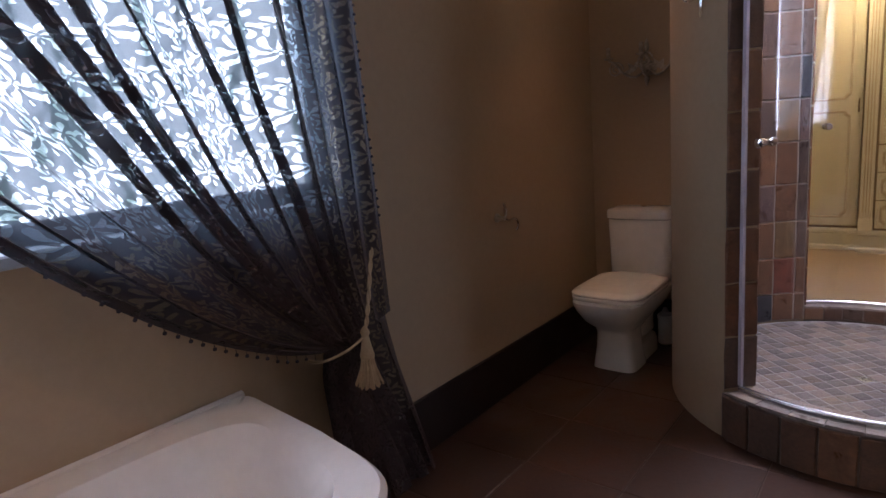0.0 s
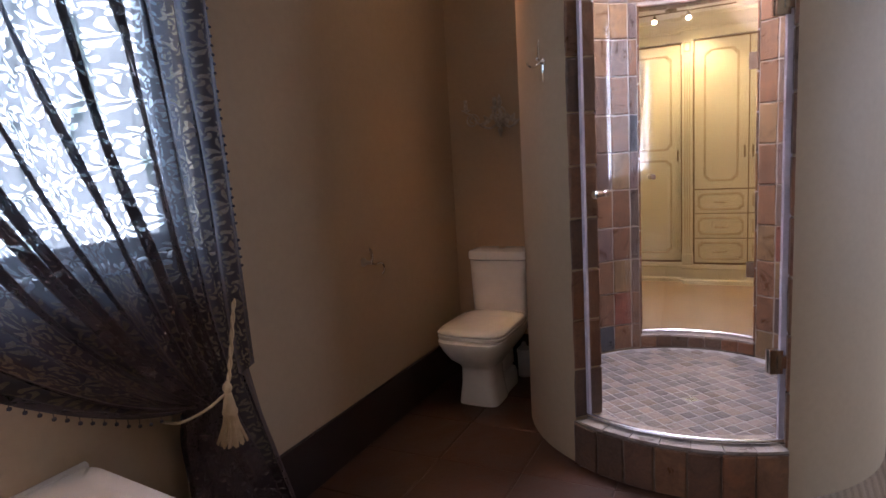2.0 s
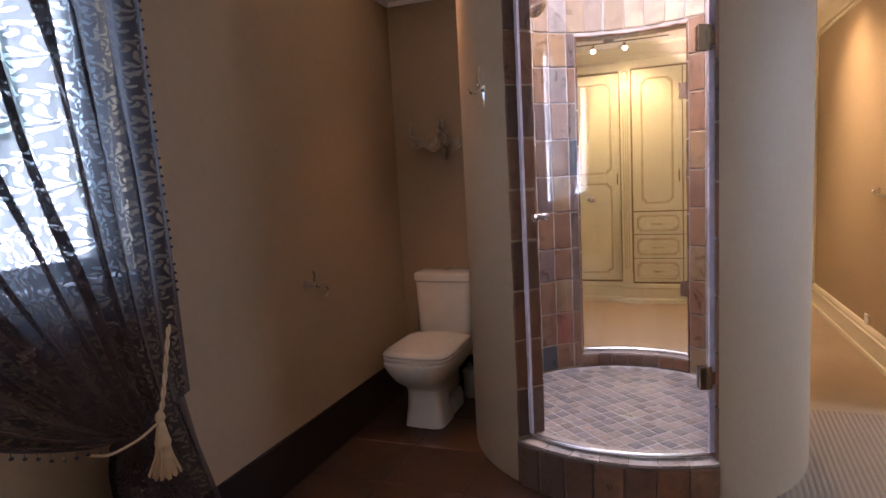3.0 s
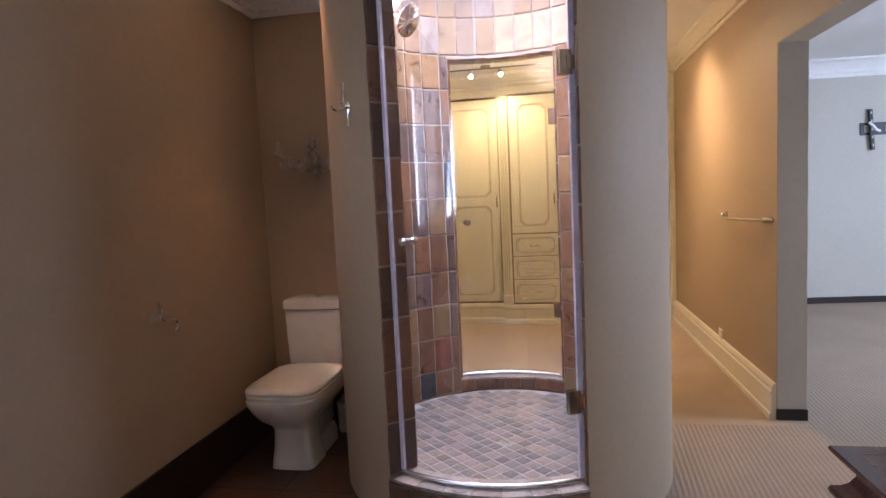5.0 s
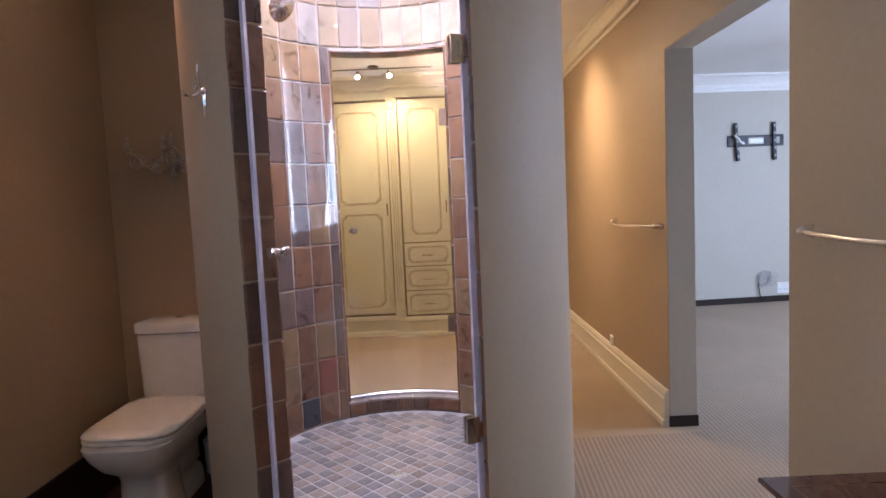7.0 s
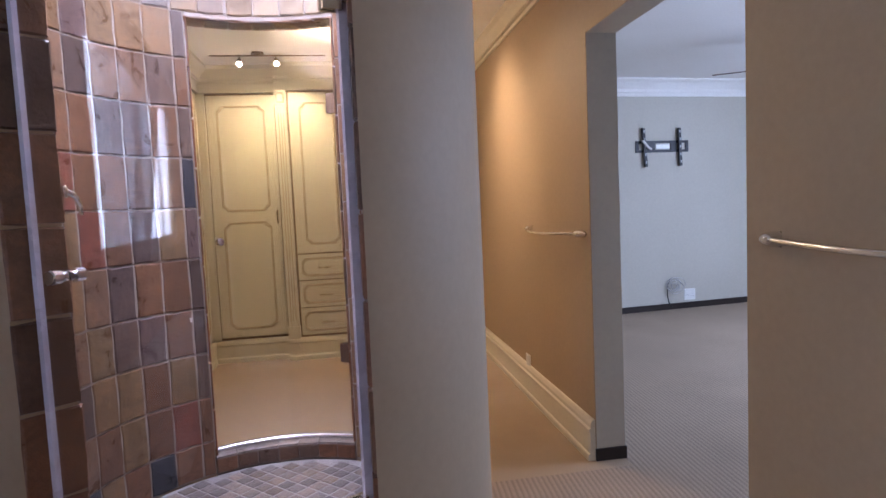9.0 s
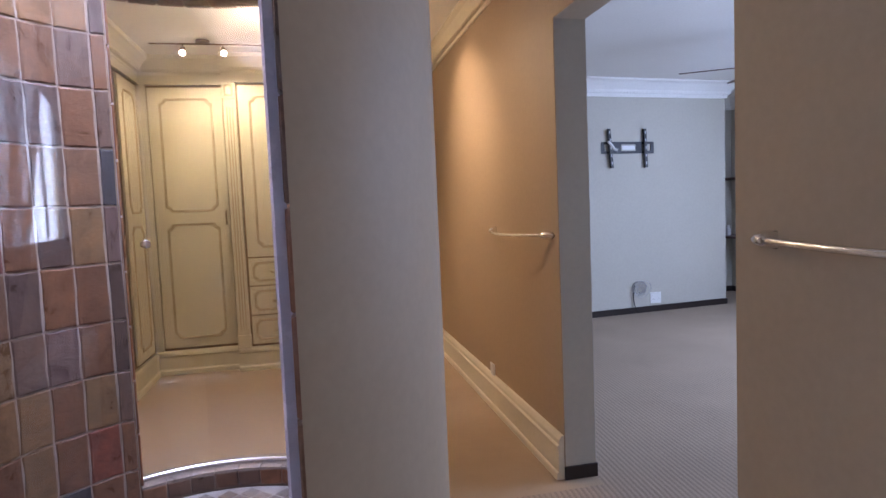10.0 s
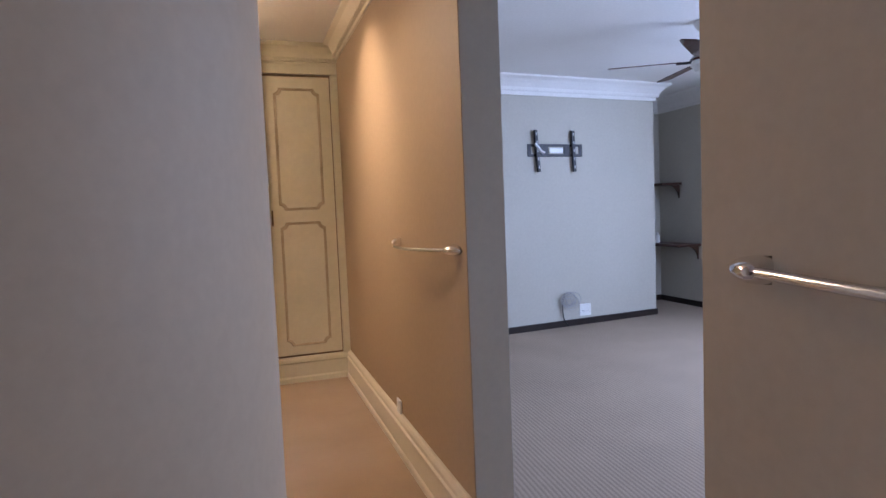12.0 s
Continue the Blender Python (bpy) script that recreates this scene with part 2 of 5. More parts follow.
SLATES = [(0.175, 0.092, 0.054), (0.215, 0.130, 0.068), (0.112, 0.080, 0.072), (0.205, 0.132, 0.072), (0.050, 0.054, 0.066), (0.205, 0.076, 0.054),
          (0.138, 0.094, 0.076), (0.195, 0.100, 0.058), (0.090, 0.064, 0.056), (0.180, 0.108, 0.070), (0.140, 0.094, 0.088), (0.165, 0.088, 0.054)]
M = {
    "wall": surface("wall_paint_beige", (0.37, 0.270, 0.174), (0.42, 0.310, 0.204), 0.6, scale=0.9, fine=38, relief=0.10, dist=0.003, spec=0.35),
    "bedwall": surface("wall_paint_grey", (0.46, 0.435, 0.37), (0.50, 0.475, 0.41), 0.7, scale=0.9, fine=38, relief=0.08, dist=0.003, spec=0.3),
    "ceiling": surface("ceiling_paint", (0.74, 0.73, 0.70), (0.80, 0.79, 0.77), 0.8, scale=1.0, fine=50, relief=0.1),
    "cream": surface("cream_lacquer", (0.60, 0.565, 0.41), (0.68, 0.645, 0.48), 0.42, scale=2.2, fine=25, relief=0.08),
    "glaze": surface("antique_glaze", (0.36, 0.29, 0.175), (0.56, 0.48, 0.33), 0.5, scale=9, fine=60, relief=0.2),
    # dark carcass colour that paints the shade in the gaps round the doors
    "gap": surface("gap_shade_brown", (0.15, 0.10, 0.052), (0.24, 0.165, 0.09), 0.6, scale=9, fine=60, relief=0.2),
    "trimcream": surface("cream_trim_paint", (0.66, 0.60, 0.47), (0.72, 0.66, 0.54), 0.5, scale=2.5, fine=40, relief=0.1),
    "white": surface("white_cornice_paint", (0.74, 0.73, 0.70), (0.80, 0.79, 0.76), 0.6, scale=2, fine=40, relief=0.1),
    "dark": surface("dark_stained_skirting", (0.012, 0.008, 0.007), (0.026, 0.015, 0.012), 0.4, scale=4, fine=50, relief=0.15),
    "slate": tile_material("slate_tile", SLATES, 0.34, 12.0, 0.40),
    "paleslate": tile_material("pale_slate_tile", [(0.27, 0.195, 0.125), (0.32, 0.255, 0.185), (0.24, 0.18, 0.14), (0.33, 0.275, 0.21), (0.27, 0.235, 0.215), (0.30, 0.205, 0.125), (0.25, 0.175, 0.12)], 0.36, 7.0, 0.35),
    "rust": tile_material("rust_slate_tile", [(0.185, 0.082, 0.042), (0.125, 0.066, 0.042), (0.215, 0.090, 0.044), (0.105, 0.062, 0.044), (0.20, 0.100, 0.055)], 0.36),
    "mosaic": tile_material("mosaic_tile", [(0.15, 0.125, 0.12), (0.19, 0.15, 0.125), (0.115, 0.10, 0.105), (0.22, 0.18, 0.16), (0.13, 0.095, 0.08), (0.17, 0.15, 0.15), (0.10, 0.085, 0.09), (0.20, 0.165, 0.15)], 0.42, 14.0, 0.25),
    "traygrout": surface("pale_tray_grout", (0.24, 0.23, 0.225), (0.44, 0.42, 0.415), 0.7, scale=5, fine=90, relief=0.3),
    "kerbgrout": surface("brown_grey_grout", (0.13, 0.10, 0.085), (0.20, 0.16, 0.135), 0.8, scale=6, fine=90, relief=0.4),
    "kerbstone": tile_material("pale_threshold_slate", [(0.27, 0.225, 0.20), (0.31, 0.27, 0.245), (0.24, 0.20, 0.18), (0.29, 0.25, 0.23)], 0.36, 9.0, 0.4),
    "steel": surface("brushed_steel", (0.74, 0.75, 0.78), (0.82, 0.83, 0.86), 0.24, 1.0, fine=80, relief=0.04, rough_var=0.05),
    "reveal": surface("reveal_paint", (0.48, 0.44, 0.36), (0.53, 0.485, 0.40), 0.65, scale=0.9, fine=38, relief=0.1, dist=0.003, spec=0.35),
    "grout": surface("pale_grout", (0.25, 0.21, 0.18), (0.42, 0.37, 0.335), 0.85, scale=6, fine=90, relief=0.5),
    "darkgrout": surface("dark_grout", (0.05, 0.035, 0.028), (0.09, 0.06, 0.045), 0.8, scale=6, fine=90, relief=0.5),
    "floor": tile_material("terracotta_floor_tile", [(0.068, 0.030, 0.018), (0.085, 0.036, 0.020), (0.054, 0.027, 0.018), (0.074, 0.035, 0.022)], 0.44, 5.0, 0.12),
    "ceramic": surface("white_ceramic", (0.74, 0.70, 0.63), (0.78, 0.74, 0.67), 0.14, scale=3, fine=20, relief=0.0, rough_var=0.02, coat=0.3),
    "acrylic": surface("bath_acrylic", (0.80, 0.78, 0.76), (0.84, 0.82, 0.80), 0.16, scale=3, fine=20, relief=0.0, rough_var=0.02, coat=0.3),
    "chrome": surface("chrome", (0.78, 0.78, 0.79), (0.84, 0.84, 0.85), 0.10, 1.0, fine=60, relief=0.02, rough_var=0.03),
    "darkmetal": surface("worn_hinge_metal", (0.40, 0.36, 0.30), (0.52, 0.47, 0.40), 0.42, 0.7, scale=10, fine=60, relief=0.1),
    "brass": surface("aged_brass", (0.13, 0.09, 0.05), (0.24, 0.18, 0.11), 0.38, 1.0, scale=12, fine=60, relief=0.1),
    "nickel": surface("satin_nickel", (0.62, 0.59, 0.52), (0.70, 0.67, 0.60), 0.20, 1.0, scale=10, fine=60, relief=0.03, rough_var=0.04),
    "pewter": surface("worn_pewter_brass", (0.42, 0.34, 0.22), (0.62, 0.54, 0.40), 0.28, 1.0, scale=14, fine=60, relief=0.08),
    "glass": glass_material("shower_glass", (0.975, 0.985, 0.98)),
    "pane": glass_material("window_glass", (0.97, 0.98, 0.98)),
    "seal": surface("clear_seal", (0.50, 0.47, 0.56), (0.60, 0.57, 0.66), 0.25, scale=8, fine=40, relief=0.05),
    "smooth": surface("plain_beige_carpet", (0.36, 0.268, 0.182), (0.42, 0.320, 0.226), 0.95, scale=1.5, fine=140, relief=0.5, dist=0.003, spec=0.1, rough_var=0.03),
    "carpet": carpet_material("ribbed_carpet", (0.325, 0.247, 0.186), (0.40, 0.308, 0.238), 4.0),
    "curtain": curtain_material(),
    "cord": surface("cream_cord", (0.38, 0.28, 0.165), (0.54, 0.42, 0.27), 0.8, scale=30, fine=150, relief=0.6, dist=0.003),
    "bead": surface("dark_glass_bead", (0.03, 0.03, 0.04), (0.07, 0.07, 0.09), 0.15, scale=20, relief=0.0, rough_var=0.03),
    "mahogany": surface("mahogany", (0.040, 0.011, 0.008), (0.085, 0.022, 0.014), 0.22, scale=3, fine=40, relief=0.05, stretch=(8, 1, 8), coat=0.4),
    "inlay": surface("pale_inlay_wood", (0.13, 0.055, 0.035), (0.18, 0.08, 0.05), 0.3, scale=6, fine=50, relief=0.02),
    "blackmetal": surface("black_powder_coat", (0.012, 0.013, 0.015), (0.025, 0.026, 0.03), 0.5, 0.3, scale=8, fine=80, relief=0.15),
    "plastic": surface("white_plastic", (0.72, 0.72, 0.70), (0.78, 0.78, 0.76), 0.35, scale=6, fine=40, relief=0.02),
    "clearplastic": surface("grey_cable", (0.35, 0.35, 0.36), (0.5, 0.5, 0.5), 0.4, scale=20, fine=60, relief=0.1),
    "shelfwood": surface("dark_brown_shelf_wood", (0.05, 0.022, 0.014), (0.10, 0.045, 0.028), 0.4, scale=4, fine=60, relief=0.1, stretch=(1, 8, 8)),
    "verdigris": surface("antique_white_iron", (0.22, 0.185, 0.145), (0.54, 0.48, 0.40), 0.6, 0.0, scale=30, fine=90, relief=0.4),
    "bulb": glow("lamp_bulb_glow", (1.0, 0.82, 0.55), 3.5),
    "outdoors": outdoor_haze(),
    "windowframe": surface("window_frame_paint", (0.30, 0.36, 0.40), (0.38, 0.44, 0.48), 0.5, scale=3, fine=40),
}

# ---- building helpers ----
OFFSET = {}


def thing(name, base, label, category, group=""):
    ob = new(name)
    ob.location = base
    OFFSET[ob.name] = Vector(base)
    return tagged(ob, label, category, group)


def part(name, bm, material, parent=None, label="", smooth=False):
    """One mesh object from a bmesh in world metres, under a thing or a part."""
    shift = OFFSET.get(parent.name, Vector()) if parent else Vector()
    bmesh.ops.recalc_face_normals(bm, faces=bm.faces)
    bm.transform(Matrix.Translation(-shift))
    me = bpy.data.meshes.new(name)
    bm.to_mesh(me)
    bm.free()
    me.materials.append(M[material])
    if smooth:
        me.shade_smooth()
        me.set_sharp_from_angle(angle=radians(38))
    ob = new(name, me)
    if parent:
        ob.parent = parent
        OFFSET[ob.name] = shift
    if label:
        ob["label"] = label
    return ob


def structure(name, bm, material, label, category, smooth=False):
    return tagged(part(name, bm, material, None, "", smooth), label, category, kind="structure")


def solo(name, bm, material, label, category, group="", smooth=False):
    """A thing of one mesh, with its origin at its base."""
    lo = Vector([min(v.co[i] for v in bm.verts) for i in range(3)])
    hi = Vector([max(v.co[i] for v in bm.verts) for i in range(3)])
    base = Vector(((lo.x + hi.x) / 2, (lo.y + hi.y) / 2, lo.z))
    bm.transform(Matrix.Translation(-base))
    ob = part(name, bm, material, None, "", smooth)
    ob.location = base
    return tagged(ob, label, category, group)


def box(bm, x0, x1, y0, y1, z0, z1, bevel=0.0, seg=1):
    vs = bmesh.ops.create_cube(bm, size=1, matrix=Matrix.Translation(((x0 + x1) / 2, (y0 + y1) / 2, (z0 + z1) / 2)) @ Matrix.Diagonal((x1 - x0, y1 - y0, z1 - z0, 1)))["verts"]
    if bevel:
        es = list({e for v in vs for e in v.link_edges})
        bmesh.ops.bevel(bm, geom=es, offset=bevel, segments=seg, affect='EDGES', profile=0.5)
    return bm


def boxed(*args, **kw):
    return box(bmesh.new(), *args, **kw)


def loft(bm, loops, close=True, cap=True):
    """Skin over loops of points of equal length."""
    rows = [[bm.verts.new(p) for p in lp] for lp in loops]
    n = len(rows[0])
    for a, b in zip(rows, rows[1:]):
        for i in range(n if close else n - 1):
            j = (i + 1) % n
            bm.faces.new((a[i], a[j], b[j], b[i]))
    if cap:
        bm.faces.new(rows[0])
        bm.faces.new(list(reversed(rows[-1])))
    return bm


def tube(bm, pts, r, n=8, cap=True):
    """A round bar along points; r is one radius or one for each point."""
    pts = [Vector(p) for p in pts]
    rs = r if isinstance(r, (list, tuple)) else [r] * len(pts)
    loops, side = [], None
    for i, p in enumerate(pts):
        d = (pts[min(i + 1, len(pts) - 1)] - pts[max(i - 1, 0)]).normalized()
        if side is None:
            side = d.orthogonal().normalized()
        side = (side - d * side.dot(d)).normalized()
        up = d.cross(side)
        loops.append([p + rs[i] * (math.cos(2 * math.pi * k / n) * side + math.sin(2 * math.pi * k / n) * up) for k in range(n)])
    return loft(bm, loops, True, cap)


def turned(bm, base, axis, profile, n=16):
    """A turned shape: profile of (along, radius) about an axis from base."""
    axis = Vector(axis).normalized()
    s = axis.orthogonal().normalized()
    u = axis.cross(s)
    base = Vector(base)
    return loft(bm, [[base + axis * a + max(r, 0.0004) * (math.cos(2 * math.pi * k / n) * s + math.sin(2 * math.pi * k / n) * u) for k in range(n)] for a, r in profile])


def smooth_path(pts, steps=6):
    """Catmull-Rom through points."""
    p = [Vector(q) for q in pts]
    p = [2 * p[0] - p[1]] + p + [2 * p[-1] - p[-2]]
    out = []
    for i in range(1, len(p) - 2):
        for s in range(steps):
            t = s / steps
            a, b, c, d = p[i - 1], p[i], p[i + 1], p[i + 2]
            out.append(0.5 * ((2 * b) + (c - a) * t + (2 * a - 5 * b + 4 * c - d) * t * t + (3 * b - a - 3 * c + d) * t ** 3))
    return out + [p[-2]]


CX, CY = 0.770, 4.510


def polar(r, a, z):
    """A point of the round shower: a in degrees from the bathroom side, towards +x."""
    return Vector((CX + r * math.sin(radians(a)), CY - r * math.cos(radians(a)), z))


def arc_solid(bm, r0, r1, a0, a1, z0, z1, step=3.0):
    """A curved block; an end angle may be a pair, for the inner and the outer face."""
    i0, o0 = a0 if isinstance(a0, tuple) else (a0, a0)
    i1, o1 = a1 if isinstance(a1, tuple) else (a1, a1)
    n = max(1, round(abs(i1 - i0) / step))
    loops = []
    for i in range(n + 1):
        a, c = i0 + (i1 - i0) * i / n, o0 + (o1 - o0) * i / n
        loops.append([polar(r0, a, z0), polar(r1, c, z0), polar(r1, c, z1), polar(r0, a, z1)])
    return loft(bm, loops)


# ---- large structure ----
XL, XR, YT, YC, TOP = -0.67, 2.285, 4.87, 7.82, 2.60
REAR, RIN, ROUT, HEAD = 27.2, 0.69, 0.816, 2.20
# doorway to the bathroom: inner and outer angle of its splayed jamb, and the plain jamb
SPLAY, JAMB = (-28.8, -32.0), (33.0, 27.9)
KERB, TRAY = 0.212, 0.132

bm = bmesh.new()
box(bm, XL - 0.2, XL, -1.2, -0.25, 0, TOP)
box(bm, XL - 0.2, XL, 2.79, YT + 0.13, 0, TOP)
box(bm, XL - 0.2, XL, -0.25, 2.79, 0, 1.13)
box(bm, XL - 0.2, XL, -0.25, 2.79, 2.25, TOP)
structure("wall_west", bm, "wall", "beige painted bathroom wall with the window opening", "wall")
structure("wall_north", boxed(XL, 0.10, YT, YT + 0.13, 0, TOP), "wall", "beige painted wall behind the toilet", "wall")
structure("wall_south", boxed(XL - 0.2, 6.9, -1.35, -1.2, 0, TOP + 0.1), "wall", "beige painted wall closing the bathroom", "wall")
bm = bmesh.new()
box(bm, XR, XR + 0.15, -1.2, 3.935, 0, TOP + 0.1)
box(bm, XR, XR + 0.15, 5.095, YC + 0.62, 0, TOP + 0.1)
box(bm, XR, XR + 0.15, 3.935, 5.095, 2.12, TOP + 0.1)
bmesh.ops.remove_doubles(bm, verts=bm.verts, dist=0.0001)
structure("wall_east", bm, "wall", "beige painted wall with a wide opening to the bedroom", "wall")
for y0, y1, z0, z1, what in ((5.091, 5.0945, 0, 2.1165, "door_lining_1"), (3.9355, 3.939, 0, 2.1165, "door_lining_2"), (3.939, 5.091, 2.1165, 2.1195, "door_lining_head")):
    structure(what, boxed(XR + 0.003, XR + 0.153, y0, y1, z0, z1), "reveal", "grey-beige painted reveal of the bedroom opening", "door lining")
structure("wall_dressing_back", boxed(-0.9, XR, YC + 0.5, YC + 0.62, 0, TOP), "wall", "plain wall behind the wardrobes", "wall")
structure("wall_dressing_side", boxed(-0.9, -0.78, YT + 0.13, YC + 0.5, 0, TOP), "wall", "plain wall behind the side wardrobes", "wall")

# drum of the shower, with a doorway to each side
bm = bmesh.new()
arc_solid(bm, RIN + 0.012, ROUT, JAMB, 180 - REAR, 0, TOP + 0.3)
arc_solid(bm, RIN + 0.012, ROUT, (-180 + REAR, -180 + REAR), SPLAY, 0, TOP + 0.3)
arc_solid(bm, RIN + 0.012, ROUT, SPLAY, JAMB, HEAD, TOP + 0.3)
arc_solid(bm, RIN + 0.012, ROUT, 180 - REAR, 180 + REAR, HEAD, TOP + 0.3)
shower_wall = structure("wall_shower_drum", bm, "wall", "round plastered shower wall, beige outside and slate tiled inside", "wall", True)
OFFSET[shower_wall.name] = Vector()


def holed_ceiling(x0, x1, y0, y1, z0, z1):
    """A slab with the round hole of the shower's shaft."""
    n = 64
    b = bmesh.new()
    corners = [math.degrees(math.atan2(x - CX, -(y - CY))) % 360 for x in (x0, x1) for y in (y0, y1)]
    angles = sorted([360 * i / n for i in range(n)] + corners)
    loops = []
    for a in angles:
        d = Vector((math.sin(radians(a)), -math.cos(radians(a)), 0))
        tx = ((x1 if d.x > 0 else x0) - CX) / d.x if abs(d.x) > 1e-6 else 1e9
        ty = ((y1 if d.y > 0 else y0) - CY) / d.y if abs(d.y) > 1e-6 else 1e9
        far = Vector((CX, CY, 0)) + d * min(tx, ty)
        near = polar(ROUT - 0.02, a, 0)
        loops.append([(near.x, near.y, z0), (far.x, far.y, z0), (far.x, far.y, z1), (near.x, near.y, z1)])
    loops.append(loops[0])
    loft(b, loops, True, False)
    bmesh.ops.remove_doubles(b, verts=b.verts, dist=0.0001)
    return b


structure("ceiling", holed_ceiling(-0.9, XR, -1.2, YC + 0.5, TOP, TOP + 0.1), "ceiling", "white plaster ceiling over bathroom and dressing room", "ceiling")
structure("ceiling_bedroom", boxed(XR + 0.15, 6.9, -1.2, 9.72, 2.62, 2.72), "ceiling", "white plaster bedroom ceiling", "ceiling")

# floors
structure("floor_base", boxed(-0.9, 6.95, -1.35, 9.85, -0.12, -0.012), "darkgrout", "concrete base under the floors", "floor")
b = bmesh.new()
box(b, 1.22, 2.43, -1.2, 3.9, -0.012, 0.0)
structure("carpet_bathroom", b, "carpet", "beige ribbed carpet beside the shower", "carpet")
structure("carpet_passage", boxed(1.22, XR + 0.15, 3.9, 5.0, -0.012, 0.0), "carpet", "beige ribbed carpet of the passage", "carpet")
structure("carpet_dressing", boxed(-0.9, XR + 0.15, 5.0, YC + 0.5, -0.012, 0.0), "smooth", "plain warm beige carpet of the dressing room", "carpet")
structure("slab_shower", boxed(-0.02, 1.22, YT, 5.0, -0.012, -0.002), "darkgrout", "base under the shower", "floor")
structure("carpet_bedroom", boxed(XR + 0.15, 6.75, -1.2, 9.72, -0.012, 0.0), "carpet", "beige ribbed bedroom carpet", "carpet")

# bedroom shell
def breast(x):
    """The breast is slightly out of square."""
    return 8.77 + 0.085 * (x - 6.01)


bm = bmesh.new()
box(bm, XR + 0.15, 6.01, 8.77, 9.60, 0, 2.62)
for v in bm.verts:
    if v.co.y < 9:
        v.co.y = breast(v.co.x)
structure("wall_bedroom_tv", bm, "bedwall", "pale grey bedroom wall with a projecting breast", "wall")
structure("wall_bedroom_back", boxed(6.01, 6.75, 9.60, 9.72, 0, 2.62), "bedwall", "pale grey back wall of the bedroom alcove", "wall")
bm = bmesh.new()
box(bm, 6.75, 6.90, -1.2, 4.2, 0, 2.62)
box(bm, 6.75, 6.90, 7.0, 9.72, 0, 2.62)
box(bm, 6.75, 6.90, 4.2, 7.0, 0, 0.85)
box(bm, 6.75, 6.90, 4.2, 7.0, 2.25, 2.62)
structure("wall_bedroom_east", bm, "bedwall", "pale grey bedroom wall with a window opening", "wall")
structure("wall_bedroom_face", boxed(XR + 0.15, XR + 0.156, 5.095, 8.46, 0, 2.62), "bedwall", "pale grey paint on the bedroom side", "wall")

# ---- trims ----
def run_profile(bm, profile, p0, p1, inward):
    """Extrude a profile of (out from wall, z) from p0 to p1; inward is the way out of the wall."""
    n = Vector((*inward, 0))
    loops = [[Vector((*p, 0)) + n * o + Vector((0, 0, z)) for o, z in profile] for p in (p0, p1)]
    return loft(bm, loops)


def cornice_profile(z, h, d):
    return [(0, z - h), (d * 0.12, z - h), (d * 0.16, z - h * 0.80), (d * 0.30, z - h * 0.76), (d * 0.34, z - h * 0.60), (d * 0.52, z - h * 0.40), (d * 0.72, z - h * 0.22), (d * 0.92, z - h * 0.14), (d, z - h * 0.10), (d, z), (0, z)]


def cornice(name, z, h, d, runs, material, label):
    b = bmesh.new()
    prof = cornice_profile(z, h, d)
    for p0, p1, inward in runs:
        run_profile(b, prof, p0, p1, inward)
        a, c, n = Vector((*p0, 0)), Vector((*p1, 0)), Vector((*inward, 0))
        way, length = (c - a).normalized(), (c - a).length
        for k in range(int(length / 0.042)):
            q = a + way * (0.021 + 0.042 * k)
            lo, hi = q - way * 0.011 + n * d * 0.14, q + way * 0.011 + n * d * 0.36
            box(b, min(lo.x, hi.x), max(lo.x, hi.x), min(lo.y, hi.y), max(lo.y, hi.y), z - h * 0.82, z - h * 0.64)
    return structure(name, b, material, label, "cornice")


def mitred_cornice(name, z, h, d, path, material, label):
    """A cornice swept along a path with its room on the right hand, mitred at the corners."""
    b = bmesh.new()
    prof = cornice_profile(z, h, d)
    pts = [Vector((*p, 0)) for p in path]
    ways = [(q - p).normalized() for p, q in zip(pts, pts[1:])]
    outs = [Vector((w.y, -w.x, 0)) for w in ways]
    loops = []
    for i, p in enumerate(pts):
        n0, n1 = outs[max(i - 1, 0)], outs[min(i, len(outs) - 1)]
        mitre = (n0 + n1) / (1 + n0.dot(n1))
        loops.append([p + mitre * o + Vector((0, 0, zz)) for o, zz in prof])
    loft(b, loops)
    for p, q, w, n in zip(pts, pts[1:], ways, outs):
        for k in range(int((q - p).length / 0.042)):
            c = p + w * (0.021 + 0.042 * k) + n * d * 0.22
            bmesh.ops.create_cube(b, size=1, matrix=Matrix.Translation(c + Vector((0, 0, z - h * 0.73))) @ Matrix((w, n, Vector((0, 0, 1)))).transposed().to_4x4() @ Matrix.Diagonal((0.022, d * 0.16, h * 0.15, 1)))
    return structure(name, b, material, label, "cornice")


cornice("cornice_bathroom", TOP, 0.13, 0.12, [((XL, -1.2), (XL, YT), (1, 0)), ((XL, YT), (0.12, YT), (0, -1))], "white", "white moulded plaster cornice with dentils")
cornice("cornice_passage", TOP, 0.11, 0.11, [((XR, YC), (XR, -1.2), (-1, 0))], "trimcream", "cream moulded cornice along the passage")
mitred_cornice("cornice_bedroom", 2.62, 0.18, 0.15, [(XR + 0.15, breast(XR + 0.15)), (6.01, 8.77), (6.01, 9.60), (6.75, 9.60), (6.75, -1.2)], "white", "white moulded bedroom cornice with dentils")


def skirting(name, runs, height, depth, material, label):
    b = bmesh.new()
    prof = [(0, 0), (depth, 0), (depth, height * 0.10), (depth * 0.92, height * 0.15), (depth * 0.72, height * 0.17), (depth * 0.68, height * 0.70), (depth * 0.85, height * 0.72), (depth * 0.85, height * 0.77), (depth * 0.62, height * 0.80), (depth * 0.60, height * 0.90), (depth * 0.42, height * 0.97), (depth * 0.30, height), (0, height)]
    for p0, p1, inward in runs:
        run_profile(b, prof, p0, p1, inward)
    return structure(name, b, material, label, "skirting")


